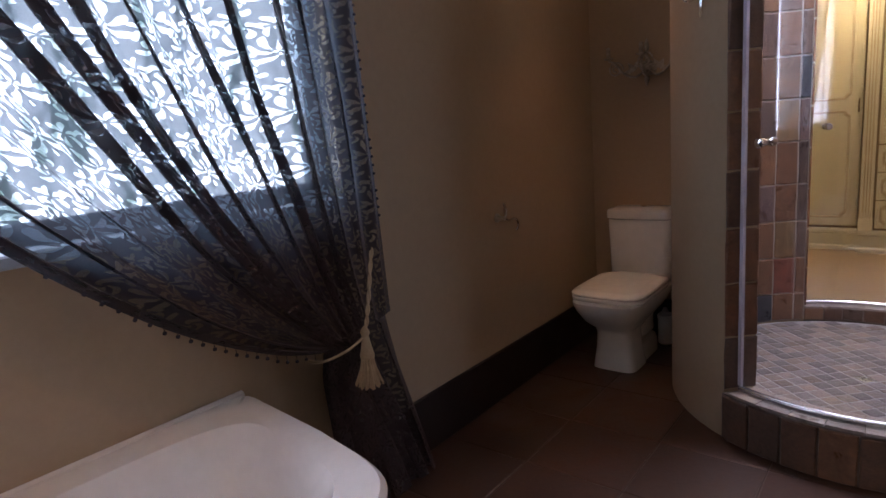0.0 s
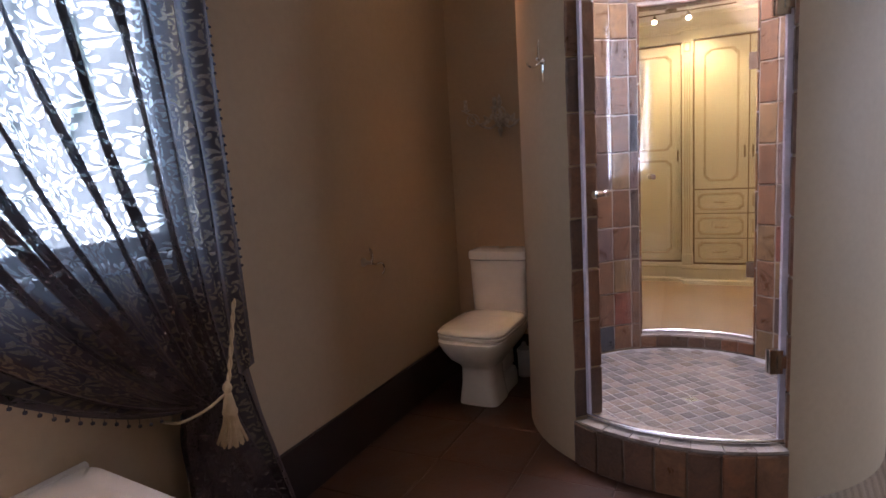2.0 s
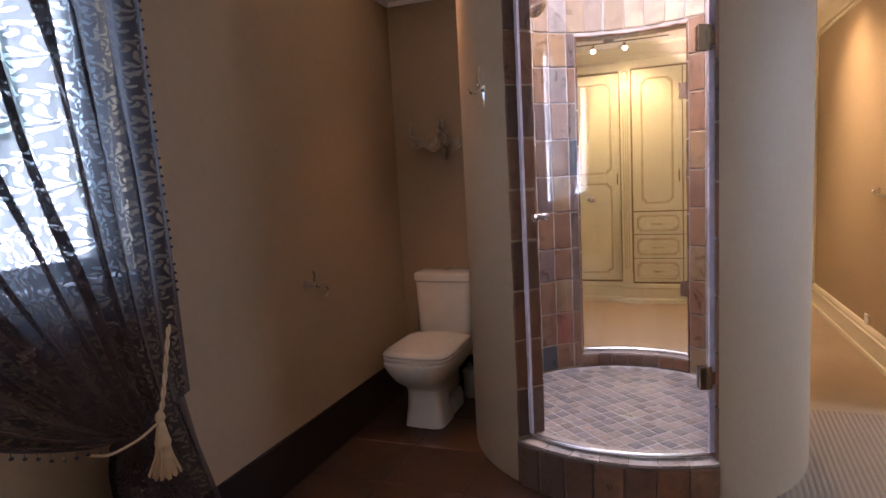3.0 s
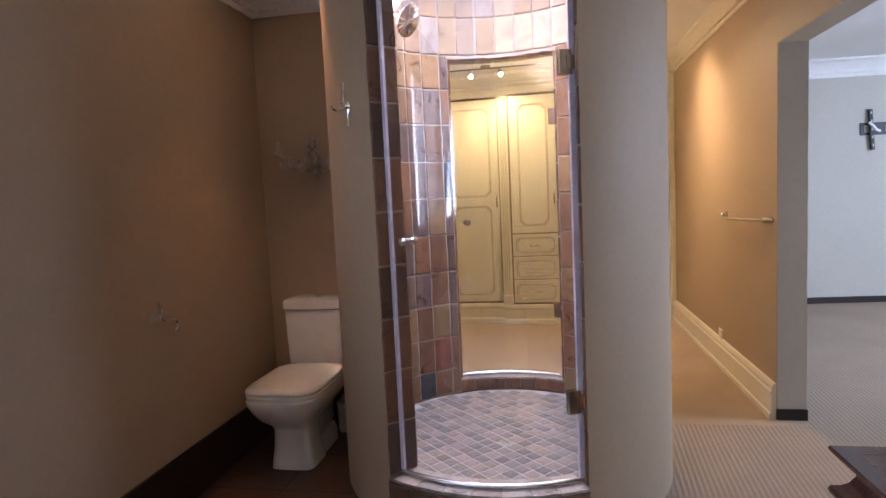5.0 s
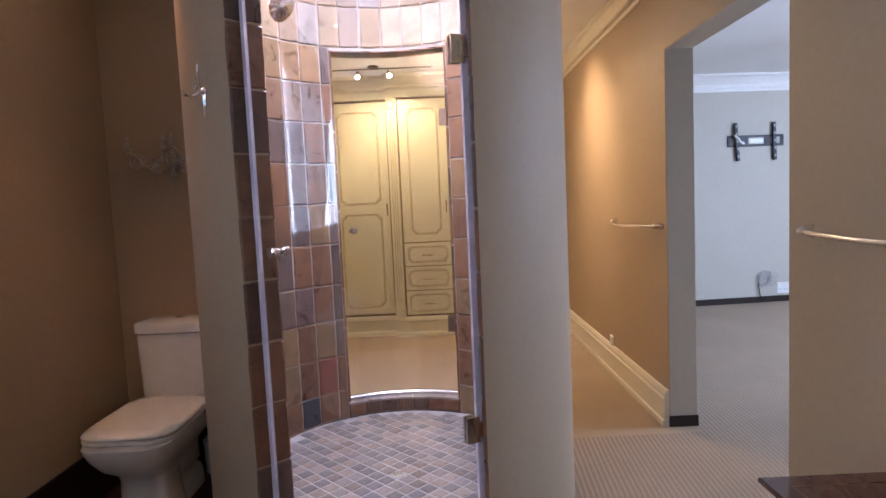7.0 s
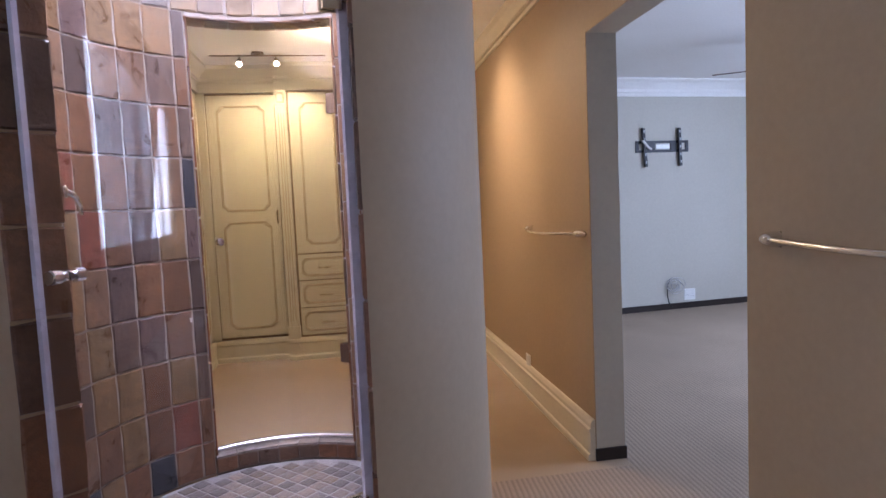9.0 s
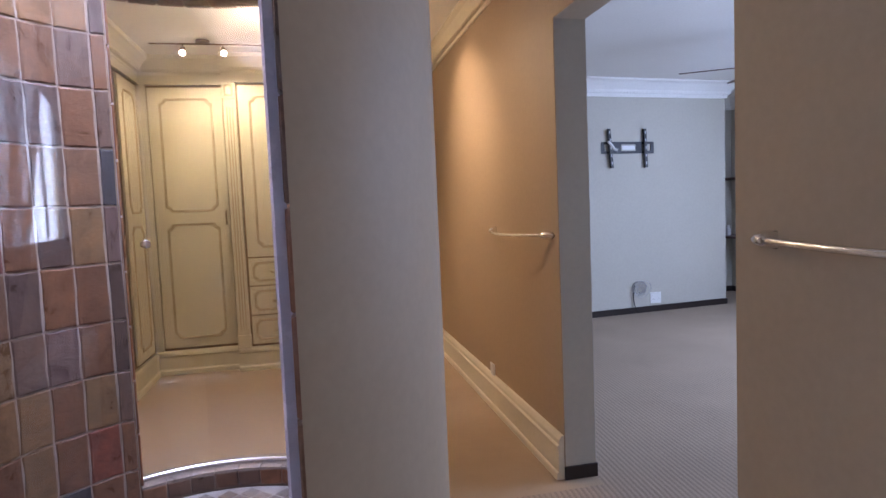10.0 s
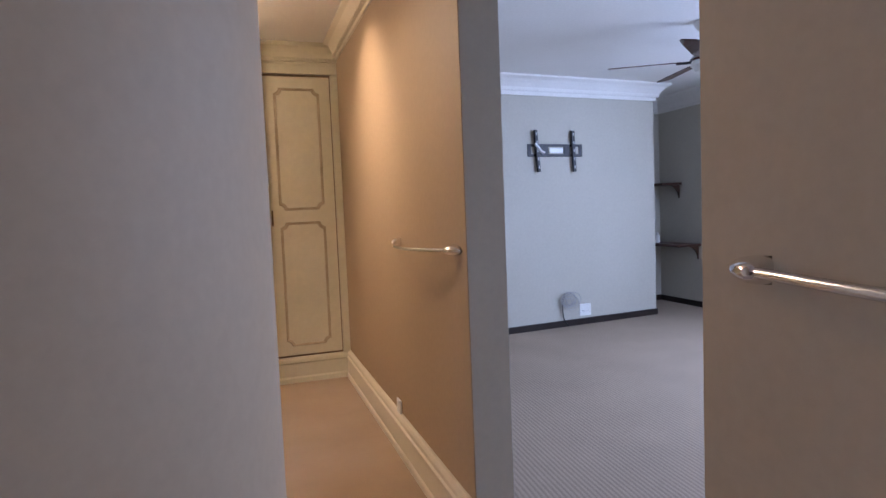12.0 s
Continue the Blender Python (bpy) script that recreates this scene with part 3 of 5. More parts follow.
skirting("baseboard_passage", [((XR, 5.10), (XR, YC), (-1, 0))], 0.210, 0.040, "trimcream", "tall cream moulded skirting along the passage")
structure("baseboard_bathroom", boxed(XL, XL + 0.018, 2.3, YT, 0, 0.25, bevel=0.004), "dark", "tall dark stained skirting board", "skirting")
structure("baseboard_toilet", boxed(XL + 0.018, 0.02, YT - 0.018, YT, 0, 0.25, bevel=0.004), "dark", "tall dark stained skirting board", "skirting")
bm = bmesh.new()
box(bm, XR + 0.15, 6.02, 8.752, 8.77, 0, 0.07, bevel=0.004)
for v in bm.verts:
    v.co.y += 0.085 * (v.co.x - 6.01)
box(bm, 6.01, 6.75, 9.58, 9.60, 0, 0.07, bevel=0.004)
box(bm, 6.73, 6.75, 4.0, 9.58, 0, 0.07, bevel=0.004)
structure("baseboard_bedroom", bm, "dark", "low dark brown bedroom skirting", "skirting")
bm = bmesh.new()
box(bm, XR - 0.004, XR + 0.162, 5.083, 5.097, 0, 0.065, bevel=0.003)
box(bm, XR - 0.014, XR + 0.162, 3.933, 3.947, 0, 0.075, bevel=0.004)
box(bm, XR - 0.014, XR + 0.001, 2.0, 3.9325, 0, 0.075, bevel=0.004)
structure("baseboard_jamb", bm, "dark", "low dark brown skirting round the jamb", "skirting")

# bathroom window
win = tagged(new("window_1"), "painted window frame behind the curtain", "window", kind="structure")
OFFSET[win.name] = Vector()
b = bmesh.new()
for y in (-0.25, 0.62, 1.49, 2.73):
    box(b, -0.80, -0.74, y, y + 0.06, 1.13, 2.25, bevel=0.006)
for z in (1.13, 2.19):
    box(b, -0.795, -0.745, -0.25, 2.79, z, z + 0.06, bevel=0.006)
part("window_frame", b, "windowframe", win)
part("window_sill", boxed(-0.74, -0.645, -0.25, 2.79, 1.10, 1.133, bevel=0.006), "windowframe", win)
pane = part("pane", boxed(-0.773, -0.767, -0.2, 2.75, 1.17, 2.21), "pane", win)
pane.visible_shadow = False
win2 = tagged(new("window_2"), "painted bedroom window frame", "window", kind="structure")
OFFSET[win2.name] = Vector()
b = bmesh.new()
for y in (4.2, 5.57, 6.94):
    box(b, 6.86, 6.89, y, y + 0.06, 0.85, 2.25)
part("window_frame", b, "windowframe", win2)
# unseen panel added across the opening to stop the sun entering the bedroom
part("sun_block", boxed(6.80, 6.806, 4.2, 7.0, 0.85, 2.25), "white", win2, "unseen white panel added to keep the sun out")

# skylight over the shower
sky_win = tagged(new("window_3"), "round skylight over the shower shaft", "skylight", kind="structure")
OFFSET[sky_win.name] = Vector()
b = bmesh.new()
arc_solid(b, RIN - 0.03, ROUT + 0.02, 0, 360, TOP + 0.3, TOP + 0.35, 6)
part("window_frame", b, "white", sky_win)
b = bmesh.new()
bmesh.ops.create_circle(b, cap_ends=True, radius=RIN, segments=48, matrix=Matrix.Translation((CX, CY, TOP + 0.335)))
sp = part("pane", b, "pane", sky_win)
sp.visible_shadow = False

# bright overcast outdoors beyond the bathroom window
b = bmesh.new()
box(b, -2.42, -2.40, -3.5, 4.5, 0.2, 4.2)
structure("backdrop", b, "outdoors", "bright hazy daylight outside the window", "backdrop")


def ceiling_lamp(x, y):
    t = thing("ceiling_light", (x, y, TOP - 0.016), "assumed small round recessed ceiling light, unseen, lit warm", "ceiling light", "bathroom ceiling lights")
    b = bmesh.new()
    turned(b, (x, y, TOP), (0, 0, -1), [(0, 0.062), (0.010, 0.060), (0.016, 0.050), (0.004, 0.048)], 24)
    part("trim_ring", b, "chrome", t, "", True)
    b = bmesh.new()
    turned(b, (x, y, TOP), (0, 0, -1), [(0.001, 0.047), (0.005, 0.047)], 24)
    part("lens", b, "bulb", t, "glowing lamp glass")


# unseen fittings at the two assumed lamps
ceiling_lamp(-0.12, 4.15)
ceiling_lamp(0.05, 1.55)

# ---- shower ----
lining = bmesh.new()
arc_solid(lining, RIN + 0.006, RIN + 0.0115, JAMB[0] + 0.3, 180 - REAR - 0.3, TRAY, TOP + 0.3)
arc_solid(lining, RIN + 0.006, RIN + 0.0115, -180 + REAR + 0.3, SPLAY[0] - 0.3, TRAY, TOP + 0.3)
arc_solid(lining, RIN + 0.006, RIN + 0.0115, SPLAY[0], JAMB[0], HEAD, TOP + 0.3)
arc_solid(lining, RIN + 0.006, RIN + 0.0115, 180 - REAR, 180 + REAR, HEAD, TOP + 0.3)
part("grout", lining, "grout", shower_wall, "pale cement grout")
for a0, a1, r, name in ((SPLAY, JAMB, 0.770, "kerb_front"), (180 - REAR, 180 + REAR, 0.745, "kerb_back")):
    b = bmesh.new()
    arc_solid(b, RIN + 0.004, ROUT + 0.008, a0, a1, 0, KERB - 0.012)
    structure(name, b, "kerbgrout", "raised curved shower threshold faced with slate", "threshold")
    b = bmesh.new()
    lo, hi = (-29.4, 28.6) if r > 0.75 else (a0 + 0.3, a1 - 0.3)
    tube(b, [polar(r, lo + (hi - lo) * k / 40, KERB + 0.011) for k in range(41)], 0.0115, 10)
    solo("door_track", b, "steel", "curved chrome track on the shower threshold", "door track", "shower tracks", True)
b = bmesh.new()
bmesh.ops.create_cone(b, cap_ends=True, segments=64, radius1=RIN + 0.004, radius2=RIN + 0.004, depth=TRAY - 0.008, matrix=Matrix.Translation((CX, CY, (TRAY - 0.008) / 2)))
tray = structure("floor_shower", b, "traygrout", "shower floor of small slate mosaic set diagonally", "floor")


def glass_door(name, mid, radius, hinge_side, base_a0, base_a1):
    d = thing(name, polar(radius, mid, KERB + 0.02), "curved frameless clear glass shower door, closed", "shower door", "shower doors")
    b = bmesh.new()
    arc_solid(b, radius - 0.004, radius + 0.004, mid + base_a0, mid + base_a1, KERB + 0.022, HEAD - 0.01, 2)
    g = part("glass_panel", b, "glass", d, "", True)
    g.visible_shadow = False
    for a in (base_a0, base_a1):
        b = bmesh.new()
        wide = 1.5 if a * hinge_side > 0 else 0.55
        lo, hi = sorted((a - math.copysign(wide, a), a + math.copysign(0.55, a)))
        arc_solid(b, radius - 0.007, radius + 0.007, mid + lo, mid + hi, KERB + 0.022, HEAD - 0.01, 1)
        part("edge_seal", b, "seal", d, "clear lilac-tinted plastic edge seal")
    at = (lambda k: mid + hinge_side * k) if mid == 0 else (lambda k: mid + hinge_side * (k - 1.8))
    for z in ((0.546, 1.846) if mid == 0 else (0.637, 1.822)):
        h = bmesh.new()
        for s in (1, -1):
            a0, a1 = sorted((at(23.6), at(27.2)))
            arc_solid(h, radius + 0.005 * s, radius + 0.017 * s, a0, a1, z - 0.046, z + 0.046, 2)
        hp = part("hinge", h, "nickel", d, "square satin metal glass hinge")
        h = bmesh.new()
        turned(h, polar(radius + 0.010, at(27.9), z - 0.026), (0, 0, 1), [(0, 0.008), (0.002, 0.010), (0.050, 0.010), (0.052, 0.008)], 12)
        part("knuckle", h, "nickel", hp, "", True)
        h = bmesh.new()
        a0, a1 = sorted((at(25.6), at(28.3)))
        arc_solid(h, radius + 0.0175, radius + 0.0225, a0, a1, z - 0.024, z + 0.024, 2)
        part("hinge_leaf", h, "nickel", hp)
        h = bmesh.new()
        a0, a1 = sorted((at(28.4), at(29.3)))
        arc_solid(h, radius - 0.020, radius + 0.022, a0, a1, z - 0.040, z + 0.040, 1)
        part("hinge_plate", h, "nickel", hp)
    ka = mid - hinge_side * (22.7 if mid == 0 else 20.0)
    for s in (1, -1):
        k = bmesh.new()
        out = (polar(1, ka, 0) - polar(0, ka, 0)) * s
        turned(k, polar(radius + 0.004 * s, ka, 1.20), out, [(0, 0.013), (0.006, 0.013), (0.008, 0.009), (0.014, 0.009), (0.016, 0.017), (0.038, 0.018), (0.042, 0.015), (0.044, 0.002)])
        part("knob", k, "chrome", d, "round chrome knob", True)
    return d


glass_door("shower_door", 0, 0.770, 1, -29.2, 28.3)
glass_door("shower_door", 180, 0.745, -1, -26.4, 26.4)

# drain and shower head
drain = thing("floor_drain", (0.78, 4.38, TRAY - 0.008), "small square chrome drain set among the shower mosaic", "drain")
turn45 = Matrix.Translation((0.78, 4.38, TRAY)) @ Matrix.Rotation(radians(45), 4, 'Z')
b = bmesh.new()
for x0, x1, y0, y1 in ((-0.030, 0.030, -0.030, -0.025), (-0.030, 0.030, 0.025, 0.030), (-0.030, -0.025, -0.0249, 0.0249), (0.025, 0.030, -0.0249, 0.0249)):
    box(b, x0, x1, y0, y1, -0.008, -0.003)
b.transform(turn45)
part("rim", b, "steel", drain)
b = bmesh.new()
turned(b, (0, 0, -0.0078), (0, 0, 1), [(0, 0.024), (0.003, 0.024), (0.0042, 0.018), (0.0042, 0.001)], 20)
b.transform(turn45)
part("grate", b, "steel", drain, "", True)
for k in range(6):
    b = bmesh.new()
    turned(b, (0.012 * math.cos(k * 1.047), 0.012 * math.sin(k * 1.047), -0.0040), (0, 0, 1), [(0, 0.003), (0.0012, 0.003)], 8)
    b.transform(turn45)
    part("drain_hole", b, "blackmetal", drain)
wall_pt = polar(RIN, -112, 2.36)
out = (Vector((CX, CY, 2.36)) - wall_pt).normalized()
sh = thing("overhead_shower", wall_pt, "chrome overhead shower with a ribbed rose on the tiled wall", "shower")
b = bmesh.new()
turned(b, wall_pt, out, [(0, 0.034), (0.008, 0.034), (0.016, 0.022), (0.02, 0.012)])
part("wall_flange", b, "chrome", sh, "", True)
arm_end = wall_pt + out * 0.16 + Vector((0, 0, -0.02))
b = bmesh.new()
tube(b, smooth_path([wall_pt + out * 0.01, wall_pt + out * 0.08 + Vector((0, 0, 0.012)), arm_end]), 0.010, 10)
part("arm", b, "chrome", sh, "", True)
aim = (out + Vector((0, 0, -0.55))).normalized()
b = bmesh.new()
turned(b, arm_end, aim, [(-0.005, 0.014), (0.015, 0.018), (0.026, 0.030), (0.040, 0.078), (0.048, 0.088), (0.054, 0.088), (0.056, 0.080), (0.054, 0.001)], 28)
rose = part("rose", b, "chrome", sh, "", True)
sx = aim.orthogonal().normalized()
sy = aim.cross(sx)
for k in range(18):
    ang = 2 * math.pi * k / 18
    ray = sx * math.cos(ang) + sy * math.sin(ang)
    b = bmesh.new()
    tube(b, [arm_end + aim * 0.056 + ray * 0.016, arm_end + aim * 0.060 + ray * 0.055, arm_end + aim * 0.050 + ray * 0.093], [0.002, 0.0055, 0.003], 6)
    part("rib", b, "chrome", rose, "", True)


def shower_mixer():
    p = polar(RIN - 0.001, -97.5, 1.43)
    o = (Vector((CX, CY, 1.43)) - p).normalized()
    side = Vector((-o.y, o.x, 0))
    if side.y < 0:
        side = -side
    t = thing("shower_mixer", p, "chrome lever mixer on the tiled shower wall", "shower mixer")
    b = bmesh.new()
    turned(b, p, o, [(0, 0.060), (0.006, 0.060), (0.012, 0.052), (0.014, 0.030)], 28)
    part("wall_plate", b, "chrome", t, "", True)
    b = bmesh.new()
    turned(b, p, o, [(0.012, 0.026), (0.050, 0.026), (0.062, 0.022), (0.068, 0.008), (0.069, 0.001)], 20)
    part("body", b, "chrome", t, "", True)
    b = bmesh.new()
    tube(b, smooth_path([p + o * 0.055, p + o * 0.070 + side * 0.025 - Vector((0, 0, 0.012)), p + o * 0.072 + side * 0.055 - Vector((0, 0, 0.045)), p + o * 0.066 + side * 0.075 - Vector((0, 0, 0.080))], 6), [0.013] * 7 + [0.011] * 6 + [0.008] * 6, 10)
    part("lever", b, "chrome", t, "", True)


shower_mixer()

# ---- toilet ----
def rounded_loop(cx, cy, hx, hy, z, n=28, power=4.0):
    """A superellipse in plan."""
    out = []
    for k in range(n):
        t = 2 * math.pi * k / n
        c, s = math.cos(t), math.sin(t)
        out.append((cx + hx * math.copysign(abs(c) ** (2 / power), c), cy + hy * math.copysign(abs(s) ** (2 / power), s), z))
    return out


TX = -0.325


def toilet():
    t = thing("toilet", (TX, 4.55, 0), "white ceramic close-coupled toilet with its lid shut", "toilet")
    rows = [(4.375, 0.120, 0.118, 0.0, 5), (4.375, 0.118, 0.116, 0.02, 5), (4.372, 0.102, 0.106, 0.12, 5), (4.37, 0.098, 0.104, 0.205, 5), (4.40, 0.108, 0.150, 0.232, 5), (4.48, 0.148, 0.318, 0.288, 4.5), (4.475, 0.182, 0.350, 0.345, 4.5), (4.47, 0.192, 0.358, 0.385, 5), (4.47, 0.193, 0.358, 0.398, 5), (4.47, 0.186, 0.352, 0.402, 5)]
    b = bmesh.new()
    loft(b, [rounded_loop(TX, cy, hx, hy, z, 36, p) for cy, hx, hy, z, p in rows])
    part("bowl", b, "ceramic", t, "", True)
    b = bmesh.new()
    loft(b, [rounded_loop(TX, 4.56, hx, hy, z, 28, 5) for hx, hy, z in ((0.108, 0.168, 0.0), (0.106, 0.166, 0.07), (0.098, 0.155, 0.095), (0.085, 0.14, 0.102))])
    part("foot", b, "ceramic", t, "", True)
    b = bmesh.new()
    loft(b, [rounded_loop(TX, 4.66, 0.062, hy, z, 24, 3) for hy, z in ((0.15, 0.10), (0.14, 0.16), (0.16, 0.24), (0.19, 0.33))])
    part("trapway", b, "ceramic", t, "", True)
    b = bmesh.new()
    loft(b, [rounded_loop(TX, cy, hx, hy, z, 36, 5.5) for cy, hx, hy, z in ((4.415, 0.196, 0.262, 0.404), (4.412, 0.200, 0.266, 0.410), (4.412, 0.200, 0.266, 0.420), (4.414, 0.196, 0.262, 0.424))])
    part("seat", b, "ceramic", t, "", True)
    b = bmesh.new()
    loft(b, [rounded_loop(TX, cy, hx, hy, z, 36, 5.5) for cy, hx, hy, z in ((4.415, 0.196, 0.262, 0.427), (4.412, 0.201, 0.267, 0.433), (4.412, 0.201, 0.267, 0.440), (4.414, 0.194, 0.258, 0.448), (4.416, 0.16, 0.22, 0.453))])
    part("lid", b, "ceramic", t, "", True)
    b = bmesh.new()
    loft(b, [rounded_loop(TX, 4.765, hx, hy, z, 36, 7) for hx, hy, z in ((0.168, 0.090, 0.402), (0.172, 0.094, 0.41), (0.183, 0.100, 0.752), (0.181, 0.098, 0.757))])
    part("cistern", b, "ceramic", t, "", True)
    b = bmesh.new()
    loft(b, [rounded_loop(TX, 4.763, hx, hy, z, 36, 7) for hx, hy, z in ((0.184, 0.100, 0.761), (0.190, 0.106, 0.766), (0.190, 0.106, 0.804), (0.184, 0.100, 0.815), (0.15, 0.07, 0.822))])
    part("cistern_lid", b, "ceramic", t, "", True)
    b = bmesh.new()
    turned(b, (TX + 0.01, 4.765, 0.819), (0, 0, 1), [(0, 0.026), (0.008, 0.026), (0.010, 0.022), (0.012, 0.001)], 20)
    part("flush_button", b, "chrome", t, "small chrome flush button", True)
    for s in (-1, 1):
        b = bmesh.new()
        turned(b, (TX + s * 0.085, 4.668, 0.428), (1, 0, 0), [(-0.022, 0.011), (0.022, 0.011)], 12)
        part("lid_hinge", b, "chrome", t, "", True)


toilet()
br = thing("toilet_brush", (-0.212, 4.790, 0), "white plastic toilet brush holder on the floor", "toilet brush")
b = bmesh.new()
turned(b, (-0.212, 4.790, 0), (0, 0, 1), [(0, 0.038), (0.01, 0.040), (0.15, 0.043), (0.160, 0.046), (0.172, 0.046), (0.175, 0.034)], 20)
part("holder", b, "plastic", br, "", True)
b = bmesh.new()
turned(b, (-0.212, 4.790, 0.173), (0, 0, 1), [(0, 0.038), (0.012, 0.036), (0.02, 0.02), (0.045, 0.012), (0.05, 0.002)], 16)
part("cap", b, "clearplastic", br, "grey translucent cap", True)

# ---- bathtub ----
def bathtub():
    cx, cy, hx, hy = -0.265, 1.41, 0.40, 0.895
    t = thing("bathtub", (cx, cy, 0), "white acrylic bath with a rounded end against the wall", "bathtub")
    def loop(dx, dy, z, power):
        return [(x, y, z) for x, y, _ in rounded_loop(cx, cy, hx + dx, hy + dy, z, 72, power)]
    def shaped(dx, z, p):
        out = []
        crisp = rounded_loop(0, 0, 1, 1, z, 72, 30 if p >= 5 else p + 2)
        for (x, y, zz), (sx, sy, _) in zip(rounded_loop(0, 0, 1, 1, z, 72, p), crisp):
            # square against the wall, bowed on the free side
            if sx < 0:
                x, y = sx, sy
            k = (x + 1) / 2
            yy = y * (hy + dx) * (1 - 0.125 * k ** 1.6)
            out.append((cx + x * (hx + dx), cy + yy, zz))
        return out
    b = bmesh.new()
    loft(b, [shaped(-0.09, 0.0, 6), shaped(-0.06, 0.10, 6), shaped(-0.015, 0.54, 6), shaped(0.0, 0.56, 6), shaped(0.002, 0.586, 6), shaped(-0.010, 0.598, 6), shaped(-0.055, 0.596, 5), shaped(-0.075, 0.582, 4), shaped(-0.10, 0.50, 3.2), shaped(-0.15, 0.28, 3), shaped(-0.22, 0.17, 2.8), shaped(-0.34, 0.155, 2.6)])
    part("tub", b, "acrylic", t, "", True)
    b = bmesh.new()
    run_profile(b, [(0, 0.590), (0.018, 0.590), (0.016, 0.602), (0.006, 0.606), (0, 0.606)], (XL, 0.52), (XL, 2.295), (1, 0))
    part("wall_seal", b, "acrylic", t)


bathtub()

# ---- curtain ----
TIE = Vector((-0.53, 2.605, 0.705))


def curtain():
    c = thing("curtain", (-0.56, 2.75, 0.01), "dark damask curtain, sheer against the daylight, tied back", "curtain")
    nu, nv, nt_ = 300, 60, 36
    folds = 11
    def top_y(u):
        return 0.55 + (2.825 - 0.55) * u
    def tie_y(u):
        return 2.525 + 0.065 * u + 0.245 * u ** 6
    def fold(p):
        s = math.sin(p)
        return 0.8 * s + 0.25 * math.sin(2 * p + 0.7)
    verts, faces, uvs = [], [], []
    for j in range(nv + nt_ + 1):
        for i in range(nu + 1):
            u = i / nu
            ph = 2 * math.pi * folds * u + 1.6 * math.sin(5.1 * u * math.pi) + 0.9 * math.sin(11.7 * u) + 75.0 * max(0.0, u - 0.86)
            deep = 0.75 + 0.40 * math.sin(17 * u + 1) + 0.25 * math.sin(41 * u)
            ztie = TIE.z - 0.025 + 0.04 * u
            if j <= nv:
                s = j / nv
                lin = s * (1 - u ** 4) + u ** 4 * s ** 3
                yy = top_y(u) + (tie_y(u) - top_y(u)) * lin
                zz = 2.44 + (ztie - 2.44) * s - 0.22 * (1 - u) ** 1.5 * 6.75 * s * s * (1 - s)
                amp = deep * (0.030 * (1 - s) ** 0.5 + 0.016)
                wob = 0.7 * math.sin(5 * s + 9 * u) + 0.4 * math.sin(11 * s - 23 * u)
                gather = math.exp(-((s - 1) / 0.12) ** 2) * (1 - u ** 5)
                xx = -0.590 + amp * fold(ph + wob) + 0.055 * s + 0.02 * gather
                yy += deep * 0.047 * math.cos(ph + wob) * (1 - 0.6 * s) * min(1.0, 14 * (1 - u) + 0.15)
                yy += 0.011 * math.cos(2.63 * ph + 3 * s) * (1 - 0.7 * s) * min(1.0, 9 * (1 - u))
                uvs.append((u * 2.5, 2.44 - s * 1.9))
            else:
                s = (j - nv) / nt_
                yb = 2.575 + 0.455 * u
                yy = tie_y(u) + (yb - tie_y(u)) * s ** (0.6 + 0.4 * u)
                yy += 0.032 * math.cos(ph * 0.9 + 1.5 * s) * min(1.0, 6 * (1 - u) + 0.1)
                zz = ztie * (1 - s) + 0.012 * s
                amp = 0.016 + 0.020 * s ** 0.6
                xx = -0.555 - 0.02 * s + amp * math.sin(ph * 0.38 + 0.6 * math.sin(2.5 * s + 3 * u)) + 0.04 * math.exp(-(s / 0.12) ** 2) * (1 - u ** 5)
                uvs.append((u * 2.5, 0.54 - s * 0.75))
            verts.append((xx, yy, zz))
    for j in range(nv + nt_):
        for i in range(nu):
            a = j * (nu + 1) + i
            faces.append((a, a + 1, a + nu + 2, a + nu + 1))
    me = bpy.data.meshes.new("cloth")
    off = c.location
    me.from_pydata([(x - off.x, y - off.y, z - off.z) for x, y, z in verts], [], faces)
    layer = me.uv_layers.new(name="UVMap")
    for lp in me.loops:
        layer.data[lp.index].uv = uvs[lp.vertex_index]
    me.shade_smooth()
    me.materials.append(M["curtain"])
    cloth = new("cloth", me)
    cloth.parent = c
    edge = [Vector(verts[j * (nu + 1)]) for j in range(nv + 1)]
    # bead fringe along the leading edge
    b = bmesh.new()
    tube(b, [p + Vector((0.004, 0, -0.004)) for p in edge], 0.006, 6)
    part("fringe_braid", b, "curtain", c)
    b = bmesh.new()
    last = edge[0]
    for p in edge[1:]:
        seg = (p - last).length
        n = max(1, int(seg / 0.024))
        for k in range(n):
            q = last.lerp(p, (k + 0.5) / n)
            ln = 0.012 + 0.014 * random.random()
            tube(b, [q + Vector((0.004, 0, -0.006)), q + Vector((0.004, 0, -0.006 - ln))], 0.0012, 3)
            bmesh.ops.create_icosphere(b, subdivisions=1, radius=0.0062, matrix=Matrix.Translation(q + Vector((0.004, 0, -0.010 - ln))))
        last = p
    fr = part("bead_fringe", b, "bead", c, "small dark glass beads", True)
    tagged(fr, kind="stuff")
    b = bmesh.new()
    for k in range(34):
        row = int(nv * (0.15 + 0.02 * k)) * (nu + 1)
        q = max((Vector(verts[row + i]) for i in range(nu - 40, nu + 1)), key=lambda p: p.y) if 0.15 + 0.02 * k < 0.86 else None
        if q:
            bmesh.ops.create_icosphere(b, subdivisions=1, radius=0.0055, matrix=Matrix.Translation(q + Vector((0.003, 0, 0))))
    tagged(part("side_beads", b, "bead", c, "small dark glass beads", True), kind="stuff")
    return c


